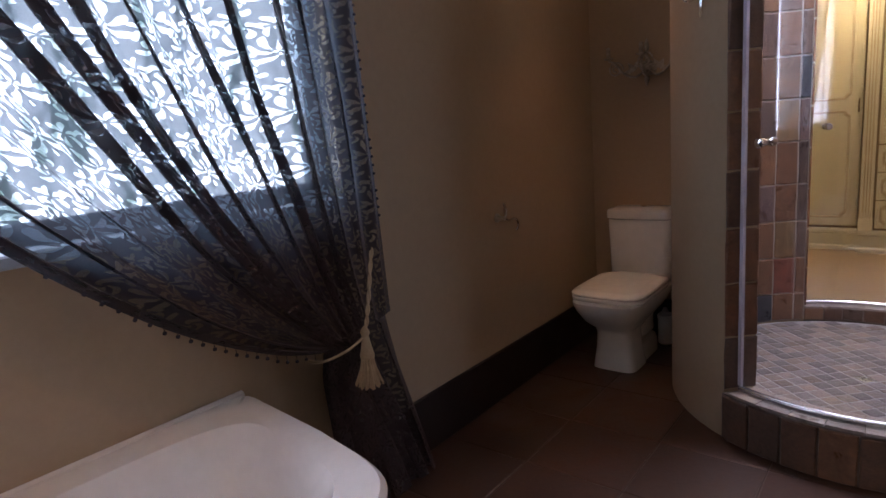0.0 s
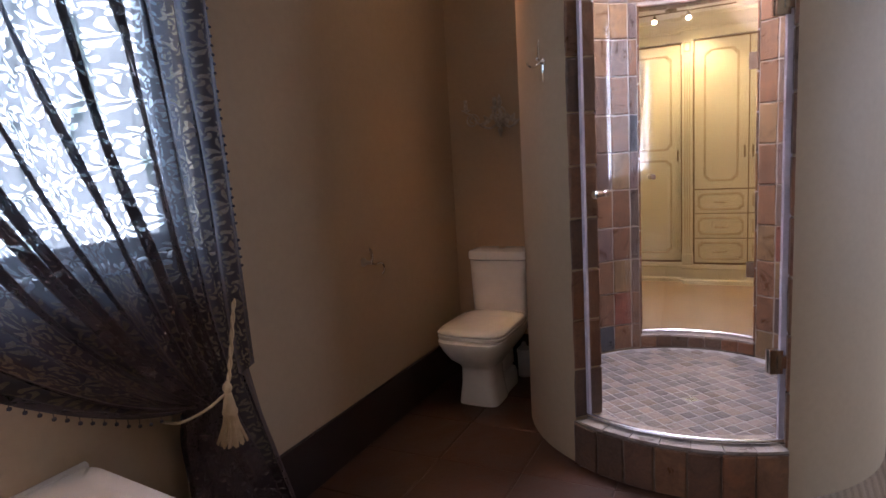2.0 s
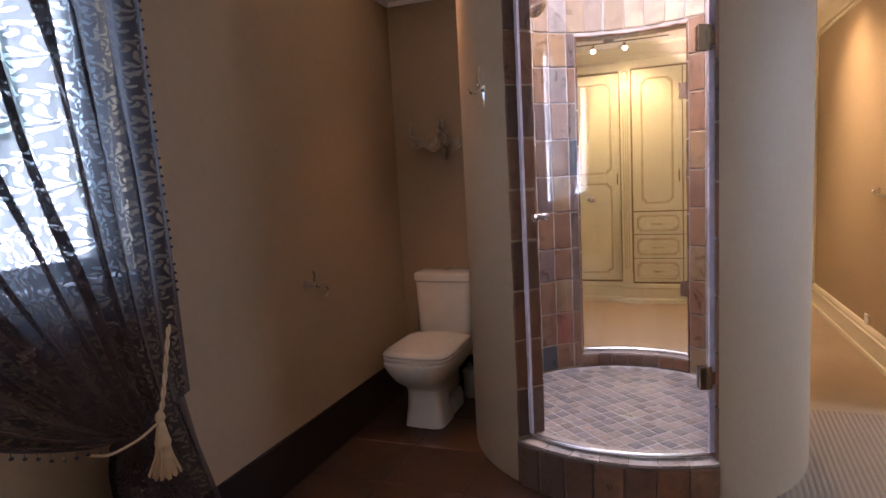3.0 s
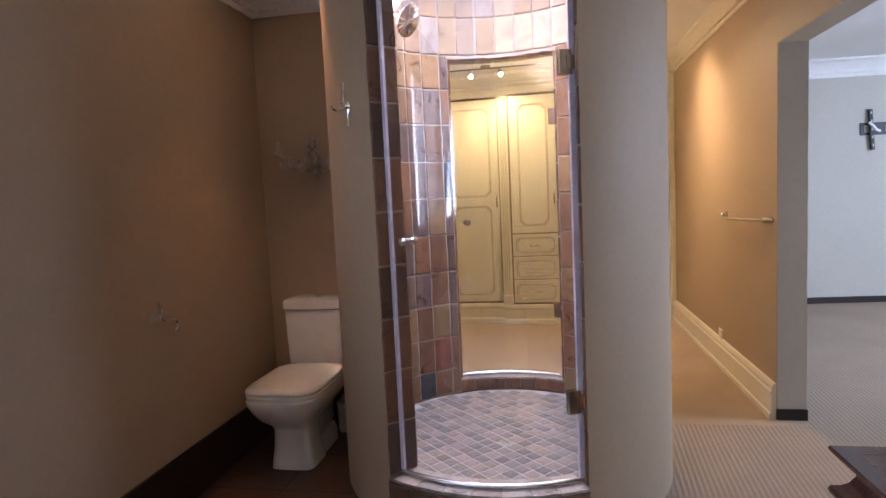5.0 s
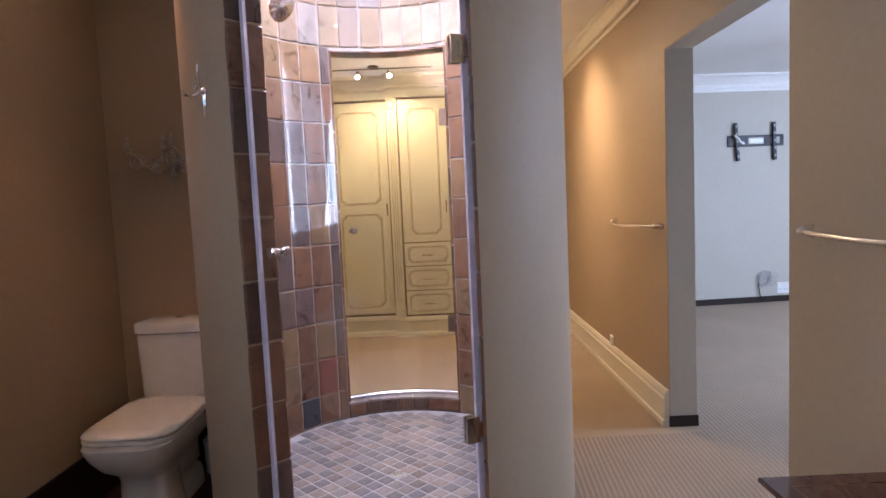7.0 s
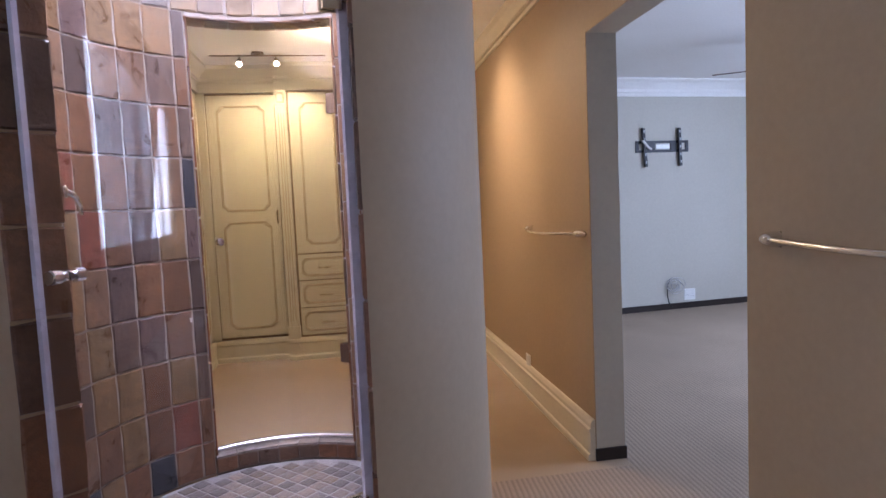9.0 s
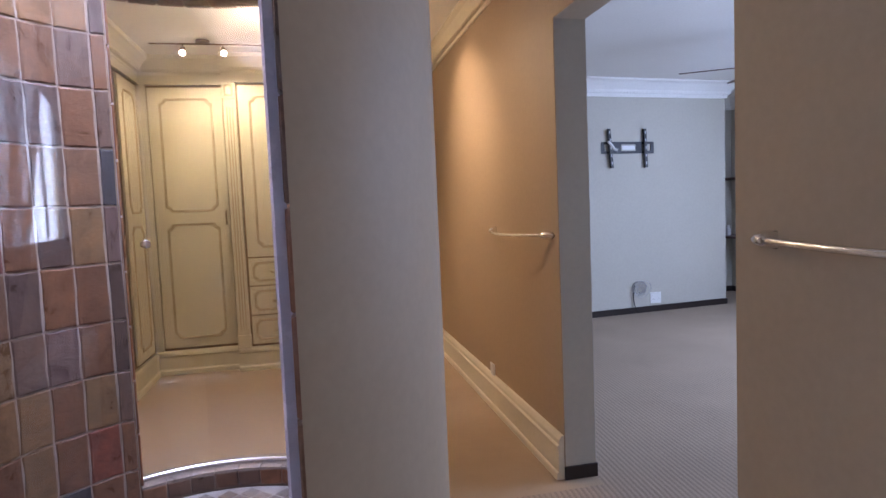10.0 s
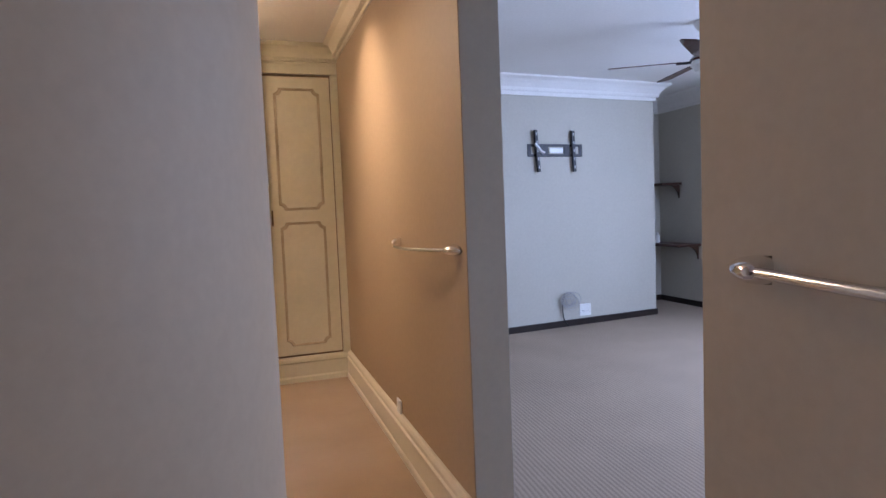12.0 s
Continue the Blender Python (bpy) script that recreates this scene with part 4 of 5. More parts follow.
curtain()
rod = thing("curtain_rod", (-0.585, 1.72, 2.44), "dark metal curtain rod over the window", "curtain rod")
b = bmesh.new()
tube(b, [(-0.585, 0.55, 2.455), (-0.585, 2.93, 2.455)], 0.014, 12)
part("rod", b, "blackmetal", rod, "", True)
for y in (0.62, 2.90):
    b = bmesh.new()
    tube(b, [(XL, y, 2.455), (-0.585, y, 2.455)], 0.009, 8)
    part("bracket", b, "blackmetal", rod)

tb = thing("curtain_tieback", (-0.50, 2.665, 0.50), "cream twisted rope tie-back with a fringed tassel", "tie-back")
hook_pt = Vector((XL + 0.085, 2.838, 1.02))
for k in (0, 1):
    b = bmesh.new()
    pts = smooth_path([hook_pt, hook_pt.lerp(TIE + Vector((0.085, 0.01, 0.0)), 0.33) + Vector((0.004, -0.004, 0.0)), hook_pt.lerp(TIE + Vector((0.085, 0.01, 0.0)), 0.7) + Vector((0.006, -0.004, -0.004)), TIE + Vector((0.085, 0.01, 0.0))], 10)
    tw = []
    for i, p in enumerate(pts):
        a = i * 0.9 + k * math.pi
        tw.append(p + Vector((0.004 * math.cos(a), 0.004 * math.sin(a), 0)))
    tube(b, tw, 0.004, 6)
    part("cord", b, "cord", tb, "", True)
b = bmesh.new()
tube(b, smooth_path([TIE + Vector((0.08, 0.01, 0.0)), TIE + Vector((0.07, -0.06, -0.025)), TIE + Vector((0.03, -0.12, -0.045)), TIE + Vector((-0.03, -0.13, -0.05))], 8), 0.0045, 8)
part("cord", b, "cord", tb, "", True)
TS = TIE + Vector((0.085, 0.012, 0.025))
b = bmesh.new()
turned(b, TS, (0, 0, -1), [(-0.012, 0.004), (0, 0.013), (0.012, 0.015), (0.022, 0.010), (0.030, 0.012), (0.075, 0.021), (0.082, 0.024), (0.092, 0.023), (0.096, 0.018)], 16)
part("tassel_head", b, "cord", tb, "", True)
b = bmesh.new()
for k in range(64):
    a, r = 2 * math.pi * k / 64 * 5.0, 0.016 * math.sqrt((k + 1) / 64)
    f = 2.6 + 0.7 * random.random()
    p0 = TS + Vector((r * math.cos(a), r * math.sin(a), -0.085))
    p1 = TS + Vector((1.7 * r * math.cos(a), 1.5 * r * math.sin(a), -0.13))
    p2 = TS + Vector((f * r * math.cos(a), f * r * math.sin(a), -0.178 - 0.012 * random.random()))
    tube(b, [p0, p1, p2], [0.0035, 0.0035, 0.003], 5)
tagged(part("tassel_fringe", b, "cord", tb, "", True), kind="stuff")
wh = thing("tieback_hook", (XL, 2.86, 1.02), "small dark metal hook for the curtain tie-back", "hook")
b = bmesh.new()
tube(b, smooth_path([(XL, 2.86, 1.02), (XL + 0.05, 2.86, 1.02), (XL + 0.075, 2.85, 1.04), (XL + 0.08, 2.84, 1.06)], 5), 0.004, 6)
part("prong", b, "brass", wh, "", True)

# ---- fittings on the walls ----
def paper_holder():
    t = thing("toilet_paper_holder", (XL, 3.72, 0.86), "chrome toilet paper holder without a roll, on the wall", "paper holder")
    b = bmesh.new()
    turned(b, (XL, 3.752, 0.905), (1, 0, 0), [(0, 0.022), (0.006, 0.022), (0.012, 0.013), (0.035, 0.009), (0.05, 0.011)], 16)
    part("rosette", b, "darkmetal", t, "", True)
    b = bmesh.new()
    tube(b, smooth_path([(XL + 0.045, 3.752, 0.905), (XL + 0.055, 3.775, 0.893), (XL + 0.06, 3.805, 0.897), (XL + 0.06, 3.842, 0.880), (XL + 0.058, 3.848, 0.850), (XL + 0.055, 3.832, 0.832)], 6), 0.0055, 8)
    part("bar", b, "chrome", t, "", True)
    b = bmesh.new()
    loops = []
    for k in range(9):
        q = k / 8
        w = 0.003 + 0.0135 * math.sin(math.pi * min(1.0, 0.18 + 0.82 * q)) ** 0.7
        c = Vector((XL + 0.050 + 0.012 * math.sin(2.2 * q), 3.752 - 0.028 * q, 0.905 + 0.078 * q))
        loops.append([c + Vector((0.003 * o, w * e, 0.25 * w * e)) for e, o in ((-1, 0), (-0.5, 1), (0.5, 1), (1, 0), (0.5, -0.4), (-0.5, -0.4))])
    loft(b, loops)
    part("flap", b, "steel", t, "polished leaf-shaped flap", True)


paper_holder()


def robe_hook():
    p = polar(ROUT, -42.0, 1.762)
    o = (p - Vector((CX, CY, 1.762))).normalized()
    side = Vector((-o.y, o.x, 0))
    z = Vector((0, 0, 1))
    t = thing("robe_hook", p, "chrome double robe hook on the plastered shower wall", "hook")
    b = bmesh.new()
    turned(b, p, o, [(0, 0.016), (0.004, 0.017), (0.009, 0.012), (0.02, 0.008)], 16)
    part("rosette", b, "chrome", t, "", True)
    b = bmesh.new()
    tube(b, smooth_path([p + o * 0.016 - z * 0.006, p + o * 0.022 + z * 0.025, p + o * 0.026 + z * 0.055 + side * 0.004, p + o * 0.024 + z * 0.090 + side * 0.008], 6), [0.007] * 12 + [0.0065, 0.006, 0.006, 0.005, 0.005, 0.0045, 0.004], 8)
    part("prong", b, "chrome", t, "", True)
    b = bmesh.new()
    tube(b, smooth_path([p + o * 0.016, p + o * 0.034 - z * 0.014, p + o * 0.056 - z * 0.022, p + o * 0.074 - z * 0.014, p + o * 0.080 - z * 0.002], 6), 0.0052, 8)
    part("prong", b, "chrome", t, "", True)
    b = bmesh.new()
    bmesh.ops.create_icosphere(b, subdivisions=2, radius=0.0085, matrix=Matrix.Translation(p + o * 0.030 + z * 0.012))
    part("ball", b, "chrome", t, "", True)
    b = bmesh.new()
    loft(b, [[p + o * 0.004 + side * -w + z * h, p + o * 0.010 + z * h, p + o * 0.004 + side * w + z * h] for h, w in ((-0.010, 0.010), (-0.035, 0.008), (-0.060, 0.005), (-0.085, 0.001))])
    part("tail", b, "chrome", t, "", True)


robe_hook()


def sconce():
    bx, by, bz = -0.312, YT, 1.60
    t = thing("wall_sconce", (bx, by, bz), "antique white scrolled iron wall sconce, unlit", "wall lamp")
    b = bmesh.new()
    turned(b, (bx, by, bz), (0, -1, 0), [(0, 0.042), (0.008, 0.044), (0.016, 0.030), (0.03, 0.016)], 18)
    part("backplate", b, "verdigris", t, "", True)
    for s in (-1, 0, 1):
        b = bmesh.new()
        if s:
            pts = [(bx, by - 0.03, bz), (bx + s * 0.06, by - 0.06, bz - 0.045), (bx + s * 0.12, by - 0.085, bz - 0.02), (bx + s * 0.165, by - 0.09, bz + 0.035), (bx + s * 0.205, by - 0.09, bz + 0.06)]
        else:
            pts = [(bx, by - 0.03, bz), (bx, by - 0.07, bz - 0.04), (bx, by - 0.12, bz - 0.01), (bx, by - 0.135, bz + 0.05), (bx, by - 0.135, bz + 0.06)]
        tube(b, smooth_path(pts, 6), 0.007, 8)
        arm = part("arm", b, "verdigris", t, "", True)
        ex, ey, ez = pts[-1]
        b = bmesh.new()
        turned(b, (ex, ey, ez), (0, 0, 1), [(0, 0.008), (0.008, 0.026), (0.014, 0.028), (0.016, 0.012), (0.07, 0.011), (0.072, 0.002)], 14)
        part("candle_cup", b, "verdigris", arm, "", True)
        b = bmesh.new()
        n = 26
        c = Vector((bx + s * 0.17, by - 0.075, bz + 0.005)) if s else Vector((bx, by - 0.08, bz + 0.04))
        tube(b, [c + (0.045 - 0.0014 * k) * Vector((math.cos(0.45 * k), 0, math.sin(0.45 * k))) for k in range(n)], 0.0055, 6)
        part("scroll", b, "verdigris", t, "", True)
        for k in range(3):
            b = bmesh.new()
            a = radians(60 * k - 60) + s * 0.6
            root = Vector((bx + s * 0.07, by - 0.055, bz - 0.01))
            tip = root + 0.055 * Vector((math.sin(a), -0.2, math.cos(a)))
            mid = (root + tip) / 2
            w = Vector((math.cos(a), 0, -math.sin(a))) * 0.014
            loft(b, [[root - w * 0.2, root + w * 0.2, root + w * 0.2 + Vector((0, 0.003, 0)), root - w * 0.2 + Vector((0, 0.003, 0))], [mid - w, mid + w, mid + w + Vector((0, 0.004, 0)), mid - w + Vector((0, 0.004, 0))], [tip - w * 0.1, tip + w * 0.1, tip + w * 0.1 + Vector((0, 0.003, 0)), tip - w * 0.1 + Vector((0, 0.003, 0))]])
            part("leaf", b, "verdigris", t)
    b = bmesh.new()
    turned(b, (bx, by - 0.05, bz - 0.04), (0, 0, -1), [(0, 0.006), (0.015, 0.016), (0.035, 0.012), (0.06, 0.004), (0.062, 0.001)], 12)
    part("finial", b, "verdigris", t, "", True)
    b = bmesh.new()
    turned(b, (bx, by - 0.05, bz + 0.02), (0, 0, 1), [(0, 0.005), (0.03, 0.009), (0.06, 0.006), (0.085, 0.015), (0.11, 0.011), (0.135, 0.002)], 12)
    part("spear_leaf", b, "verdigris", t, "", True)


sconce()


def towel_rail(name, y0, y1, z, bow, label):
    t = thing(name, (XR, (y0 + y1) / 2, z), label, "towel rail", "towel rails")
    for y, s in ((y0, 1), (y1, -1)):
        b = bmesh.new()
        loops = []
        for d, h, w in ((-0.030, 0.001, 0.003), (-0.027, 0.006, 0.009), (-0.016, 0.012, 0.020), (0.000, 0.0185, 0.031), (0.020, 0.0225, 0.041), (0.036, 0.0225, 0.046), (0.048, 0.0200, 0.046), (0.054, 0.013, 0.042)):
            loops.append([(XR - 0.004 - w * math.sin(math.pi * a / 10), y + s * d, z - h * math.cos(math.pi * a / 10)) for a in range(11)])
        loft(b, loops)
        plate = bmesh.new()
        loft(plate, [[(XR, y + s * d, z - h), (XR - 0.006, y + s * d, z - h), (XR - 0.006, y + s * d, z + h), (XR, y + s * d, z + h)] for d, h in ((-0.034, 0.002), (-0.012, 0.015), (0.020, 0.0205), (0.035, 0.0222), (0.047, 0.0222))])
        part("back_plate", plate, "brass", t)
        part("end_cap", b, "chrome", t, "pointed chrome end cap", True)
    b = bmesh.new()
    n = 16
    tube(b, [(XR - 0.036 - bow * math.sin(math.pi * k / n), y0 + 0.05 + (y1 - y0 - 0.10) * k / n, z - 0.005 * math.sin(math.pi * k / n)) for k in range(n + 1)], 0.0085, 10)
    part("bar", b, "steel", t, "", True)


towel_rail("towel_rail", 5.172, 6.075, 1.147, 0.075, "curved chrome towel rail on the beige passage wall")
towel_rail("towel_rail", 2.95, 3.838, 1.188, 0.056, "curved chrome towel rail on the wall beside the opening")


def wall_socket(name, x, y, z, w, h, axis, label):
    t = thing(name, (x, y, z - h / 2), label, "socket", "sockets")
    d = 0.011
    if axis == 'x':
        part("plate", boxed(x - d, x, y - w / 2, y + w / 2, z - h / 2, z + h / 2, bevel=0.003), "plastic", t)
        part("rocker", boxed(x - d - 0.004, x - d + 0.001, y - 0.012, y + 0.012, z + 0.01, z + 0.035, bevel=0.001), "plastic", t)
    else:
        part("plate", boxed(x - w / 2, x + w / 2, y - d, y, z - h / 2, z + h / 2, bevel=0.003), "plastic", t)
        for k in (-1, 1):
            part("rocker", boxed(x + k * w / 4 - 0.010, x + k * w / 4 + 0.010, y - d - 0.004, y - d + 0.001, z + 0.015, z + 0.035, bevel=0.001), "plastic", t)
            for j in range(3):
                b = bmesh.new()
                turned(b, (x + k * w / 4 + (j - 1) * 0.013, y - d - 0.0006, z - 0.02 + (0.012 if j == 1 else 0)), (0, 1, 0), [(0, 0.0035), (0.0012, 0.0035)], 8)
                part("pin_hole", b, "blackmetal", t)


wall_socket("wall_socket", XR - 0.004, 6.19, 0.240, 0.075, 0.085, 'x', "white plastic socket just over the passage skirting")
wall_socket("wall_socket", 5.003, breast(4.94), 0.160, 0.14, 0.13, 'y', "white double wall socket in the bedroom")

# ---- dressing room cabinets ----
class Face:
    """Maps (along, out, up) of a cabinet front to the world."""
    def __init__(self, kind, ahead=0.0):
        self.kind, self.ahead = kind, ahead
    def at(self, u, w, z):
        return Vector((u, YC - self.ahead - w, z)) if self.kind == 'back' else Vector((-0.14 + w, u, z))


def fbox(f, b, u0, u1, w0, w1, z0, z1, bevel=0.0):
    p, q = f.at(u0, w0, z0), f.at(u1, w1, z1)
    return box(b, min(p.x, q.x), max(p.x, q.x), min(p.y, q.y), max(p.y, q.y), z0, z1, bevel=bevel)


def panel_ring(f, b, u0, u1, z0, z1, w, c=0.045, width=0.026):
    """A raised moulding with cut corners."""
    def loop(i, out):
        a0, a1, b0, b1 = u0 + i, u1 - i, z0 + i, z1 - i
        pts = [(a0 + c, b0), (a1 - c, b0), (a1 - c * 0.8, b0 + c * 0.45), (a1 - c * 0.45, b0 + c * 0.8), (a1, b0 + c), (a1, b1 - c), (a1 - c * 0.45, b1 - c * 0.8), (a1 - c * 0.8, b1 - c * 0.45), (a1 - c, b1), (a0 + c, b1), (a0 + c * 0.8, b1 - c * 0.45), (a0 + c * 0.45, b1 - c * 0.8), (a0, b1 - c), (a0, b0 + c), (a0 + c * 0.45, b0 + c * 0.8), (a0 + c * 0.8, b0 + c * 0.45)]
        return [f.at(u, out, z) for u, z in pts]
    loops = [loop(0, w - 0.002), loop(0.002, w + 0.005), loop(width * 0.35, w + 0.009), loop(width * 0.6, w + 0.004), loop(width * 0.75, w + 0.006), loop(width, w - 0.002)]
    return loft(b, loops, True, False)


def bow_handle(f, parent, u, z, upright, size=0.11):
    b = bmesh.new()
    h = size / 2
    pts = []
    for s, o in ((-1, 0.0), (-0.9, 0.022), (-0.4, 0.032), (0.4, 0.032), (0.9, 0.022), (1, 0.0)):
        pts.append(f.at(u, 0.022 + o, z + s * h) if upright else f.at(u + s * h, 0.022 + o, z - (0.008 if abs(s) < 0.95 else 0)))
    tube(b, smooth_path(pts, 5), 0.0068, 8)
    part("handle", b, "brass" if upright else "pewter", parent, "aged brass bow handle", True)


def cab_door(f, cab, u0, u1, z0, z1, splits, handle_u=None, handle_z=1.28):
    b = bmesh.new()
    fbox(f, b, u0, u1, 0.002, 0.022, z0, z1, 0.003)
    d = part("door", b, "cream", cab)
    zs = [z0] + splits + [z1]
    for a, c in zip(zs, zs[1:]):
        b = bmesh.new()
        panel_ring(f, b, u0 + 0.080, u1 - 0.080, a + (0.070 if a == z0 else 0.045), c - (0.085 if c == z1 else 0.045), 0.022, 0.042, 0.022)
        part("moulding", b, "glaze", d, "antique-glazed panel moulding")
    if handle_u is not None:
        bow_handle(f, d, handle_u, handle_z, True)
    return d


def cab_drawer(f, cab, u0, u1, z0, z1):
    b = bmesh.new()
    fbox(f, b, u0, u1, 0.002, 0.022, z0, z1, 0.003)
    d = part("drawer", b, "cream", cab)
    b = bmesh.new()
    panel_ring(f, b, u0 + 0.03, u1 - 0.03, z0 + 0.03, z1 - 0.03, 0.022, 0.03, 0.02)
    part("moulding", b, "glaze", d, "antique-glazed panel moulding")
    bow_handle(f, d, (u0 + u1) / 2, (z0 + z1) / 2, False)


def carcass(f, cab, u0, u1):
    b = bmesh.new()
    fbox(f, b, u0, u1, -0.46, 0.0, 0.20, 2.38)
    part("body", b, "gap", cab)
    b = bmesh.new()
    prof = [(-0.46, 0), (0.034, 0), (0.034, 0.035), (0.026, 0.05), (0.026, 0.15), (0.034, 0.16), (0.030, 0.185), (0.022, 0.2), (-0.46, 0.2)]
    loft(b, [[f.at(u, w, z) for w, z in prof] for u in (u0, u1)])
    part("plinth", b, "cream", cab)
    b = bmesh.new()
    fbox(f, b, u0, u1, -0.46, 0.020, 2.382, 2.455)
    fbox(f, b, u0, u1, 0.0, 0.030, 2.382, 2.395)
    part("frieze", b, "cream", cab)
    b = bmesh.new()
    prof = [(-0.46, 2.456), (0.022, 2.456), (0.028, 2.47), (0.045, 2.475), (0.05, 2.50), (0.075, 2.53), (0.11, 2.555), (0.13, 2.565), (0.13, 2.598), (-0.46, 2.598)]
    loft(b, [[f.at(u, w, z) for w, z in prof] for u in (u0, u1)])
    k = u0 + 0.015
    while k < u1 - 0.01:
        fbox(f, b, k - 0.008, k + 0.008, 0.02, 0.058, 2.474, 2.496)
        k += 0.034
    part("cornice", b, "cream", cab, "cream cornice with dentils")


def pilaster(f, cab, u0, u1):
    b = bmesh.new()
    fbox(f, b, u0, u1, 0.0, 0.040, 0.20, 2.38, 0.003)
    p = part("pilaster", b, "cream", cab)
    b = bmesh.new()
    w = (u1 - u0)
    for k in range(3):
        c = u0 + w * (0.28 + 0.22 * k)
        fbox(f, b, c - w * 0.05, c + w * 0.05, 0.039, 0.044, 0.36, 2.18, 0.002)
    part("flute", b, "glaze", p)
    b = bmesh.new()
    fbox(f, b, u0 - 0.006, u1 + 0.006, 0.0, 0.054, 2.25, 2.375, 0.004)
    part("capital", b, "cream", p, "square carved block")
    b = bmesh.new()
    panel_ring(f, b, u0 + 0.012, u1 - 0.012, 2.265, 2.36, 0.054, 0.010, 0.016)
    part("capital_moulding", b, "glaze", p)
    b = bmesh.new()
    fbox(f, b, u0 - 0.006, u1 + 0.006, 0.0, 0.052, 0.20, 0.31, 0.004)
    part("foot_block", b, "cream", p)


def wardrobe(f, u0, u1, label):
    return thing("wardrobe", f.at((u0 + u1) / 2, 0, 0), label, "wardrobe", "dressing room wardrobes")


BK, FW, SD = Face('back'), Face('back', 0.10), Face('side')
w = wardrobe(BK, -0.135, 0.53, "cream lacquered wardrobe with one tall panelled door and antique glaze")
carcass(BK, w, -0.135, 0.53)
cab_door(BK, w, -0.06, 0.515, 0.225, 2.36, [1.30], 0.49, 1.29)
b = bmesh.new()
fbox(BK, b, -0.135, -0.068, 0.0, 0.03, 0.2, 2.38, 0.003)
part("corner_stile", b, "cream", w)
w = wardrobe(FW, 0.53, 1.70, "cream wardrobe standing forward with two panelled doors over six drawers")
carcass(FW, w, 0.53, 1.70)
pilaster(FW, w, 0.535, 0.630)
for a, c, hu in ((0.648, 1.115, 1.085), (1.125, 1.585, 1.155)):
    cab_door(FW, w, a, c, 0.955, 2.36, [], hu, 1.30)
    for z0, z1 in ((0.715, 0.942), (0.470, 0.705), (0.222, 0.460)):
        cab_drawer(FW, w, a, c, z0, z1)
pilaster(FW, w, 1.595, 1.69)
w = wardrobe(BK, 1.70, XR - 0.002, "cream lacquered wardrobe with a tall door at the passage end")
carcass(BK, w, 1.70, XR - 0.001)
cab_door(BK, w, 1.715, 2.220, 0.218, 2.362, [1.30], 1.74, 1.29)
b = bmesh.new()
fbox(BK, b, 2.229, XR - 0.001, 0.0, 0.03, 0.2, 2.38, 0.003)
part("corner_stile", b, "cream", w)
w = wardrobe(SD, 7.20, YC - 0.04, "cream wardrobe beside the corner with a panelled door")
carcass(SD, w, 7.18, YC - 0.04)
cab_door(SD, w, 7.26, 7.72, 0.225, 2.36, [1.30])
w = wardrobe(SD, 6.55, 7.18, "cream wardrobe with a door over three drawers")
carcass(SD, w, 6.55, 7.18)
cab_door(SD, w, 6.60, 7.15, 0.985, 2.36, [], 6.64, 1.30)
for z0, z1 in ((0.755, 0.965), (0.500, 0.745), (0.235, 0.490)):
    cab_drawer(SD, w, 6.60, 7.15, z0, z1)
w = wardrobe(SD, 5.90, 6.55, "cream wardrobe with one tall panelled door")
carcass(SD, w, 5.90, 6.55)
cab_door(SD, w, 5.95, 6.50, 0.225, 2.36, [1.30], 6.46, 1.29)

# track light
tl = thing("track_light", (0.6, 7.30, TOP), "ceiling track light with small warm spot heads", "track light")
b = bmesh.new()
tube(b, [(0.1, 7.30, 2.575), (1.0, 7.30, 2.575)], 0.006, 8)
part("rail", b, "brass", tl, "", True)
b = bmesh.new()
turned(b, (0.47, 7.30, TOP), (0, 0, -1), [(0, 0.05), (0.015, 0.05), (0.02, 0.02), (0.03, 0.008)], 18)
part("canopy", b, "brass", tl, "", True)
for x, tx in ((0.33, 0.30), (0.61, 0.72)):
    b = bmesh.new()
    tube(b, [(x, 7.30, 2.575), (x, 7.30, 2.545)], 0.005, 8)
    aim = (Vector((tx, 7.0, 1.9)) - Vector((x, 7.30, 2.545))).normalized()
    turned(b, Vector((x, 7.30, 2.545)), aim, [(-0.012, 0.010), (0.0, 0.018), (0.03, 0.024), (0.034, 0.022), (0.032, 0.001)], 16)
    head = part("spot_head", b, "brass", tl, "", True)
    b = bmesh.new()
    bmesh.ops.create_icosphere(b, subdivisions=2, radius=0.021, matrix=Matrix.Translation(Vector((x, 7.30, 2.545)) + aim * 0.042))
    part("bulb", b, "bulb", head, "glowing warm bulb", True)

# ---- bedroom things ----
def on_breast(b):
    """Lean a mesh to the out-of-square wall."""
    for v in b.verts:
        v.co.y += 0.085 * (v.co.x - 4.75)
    return b


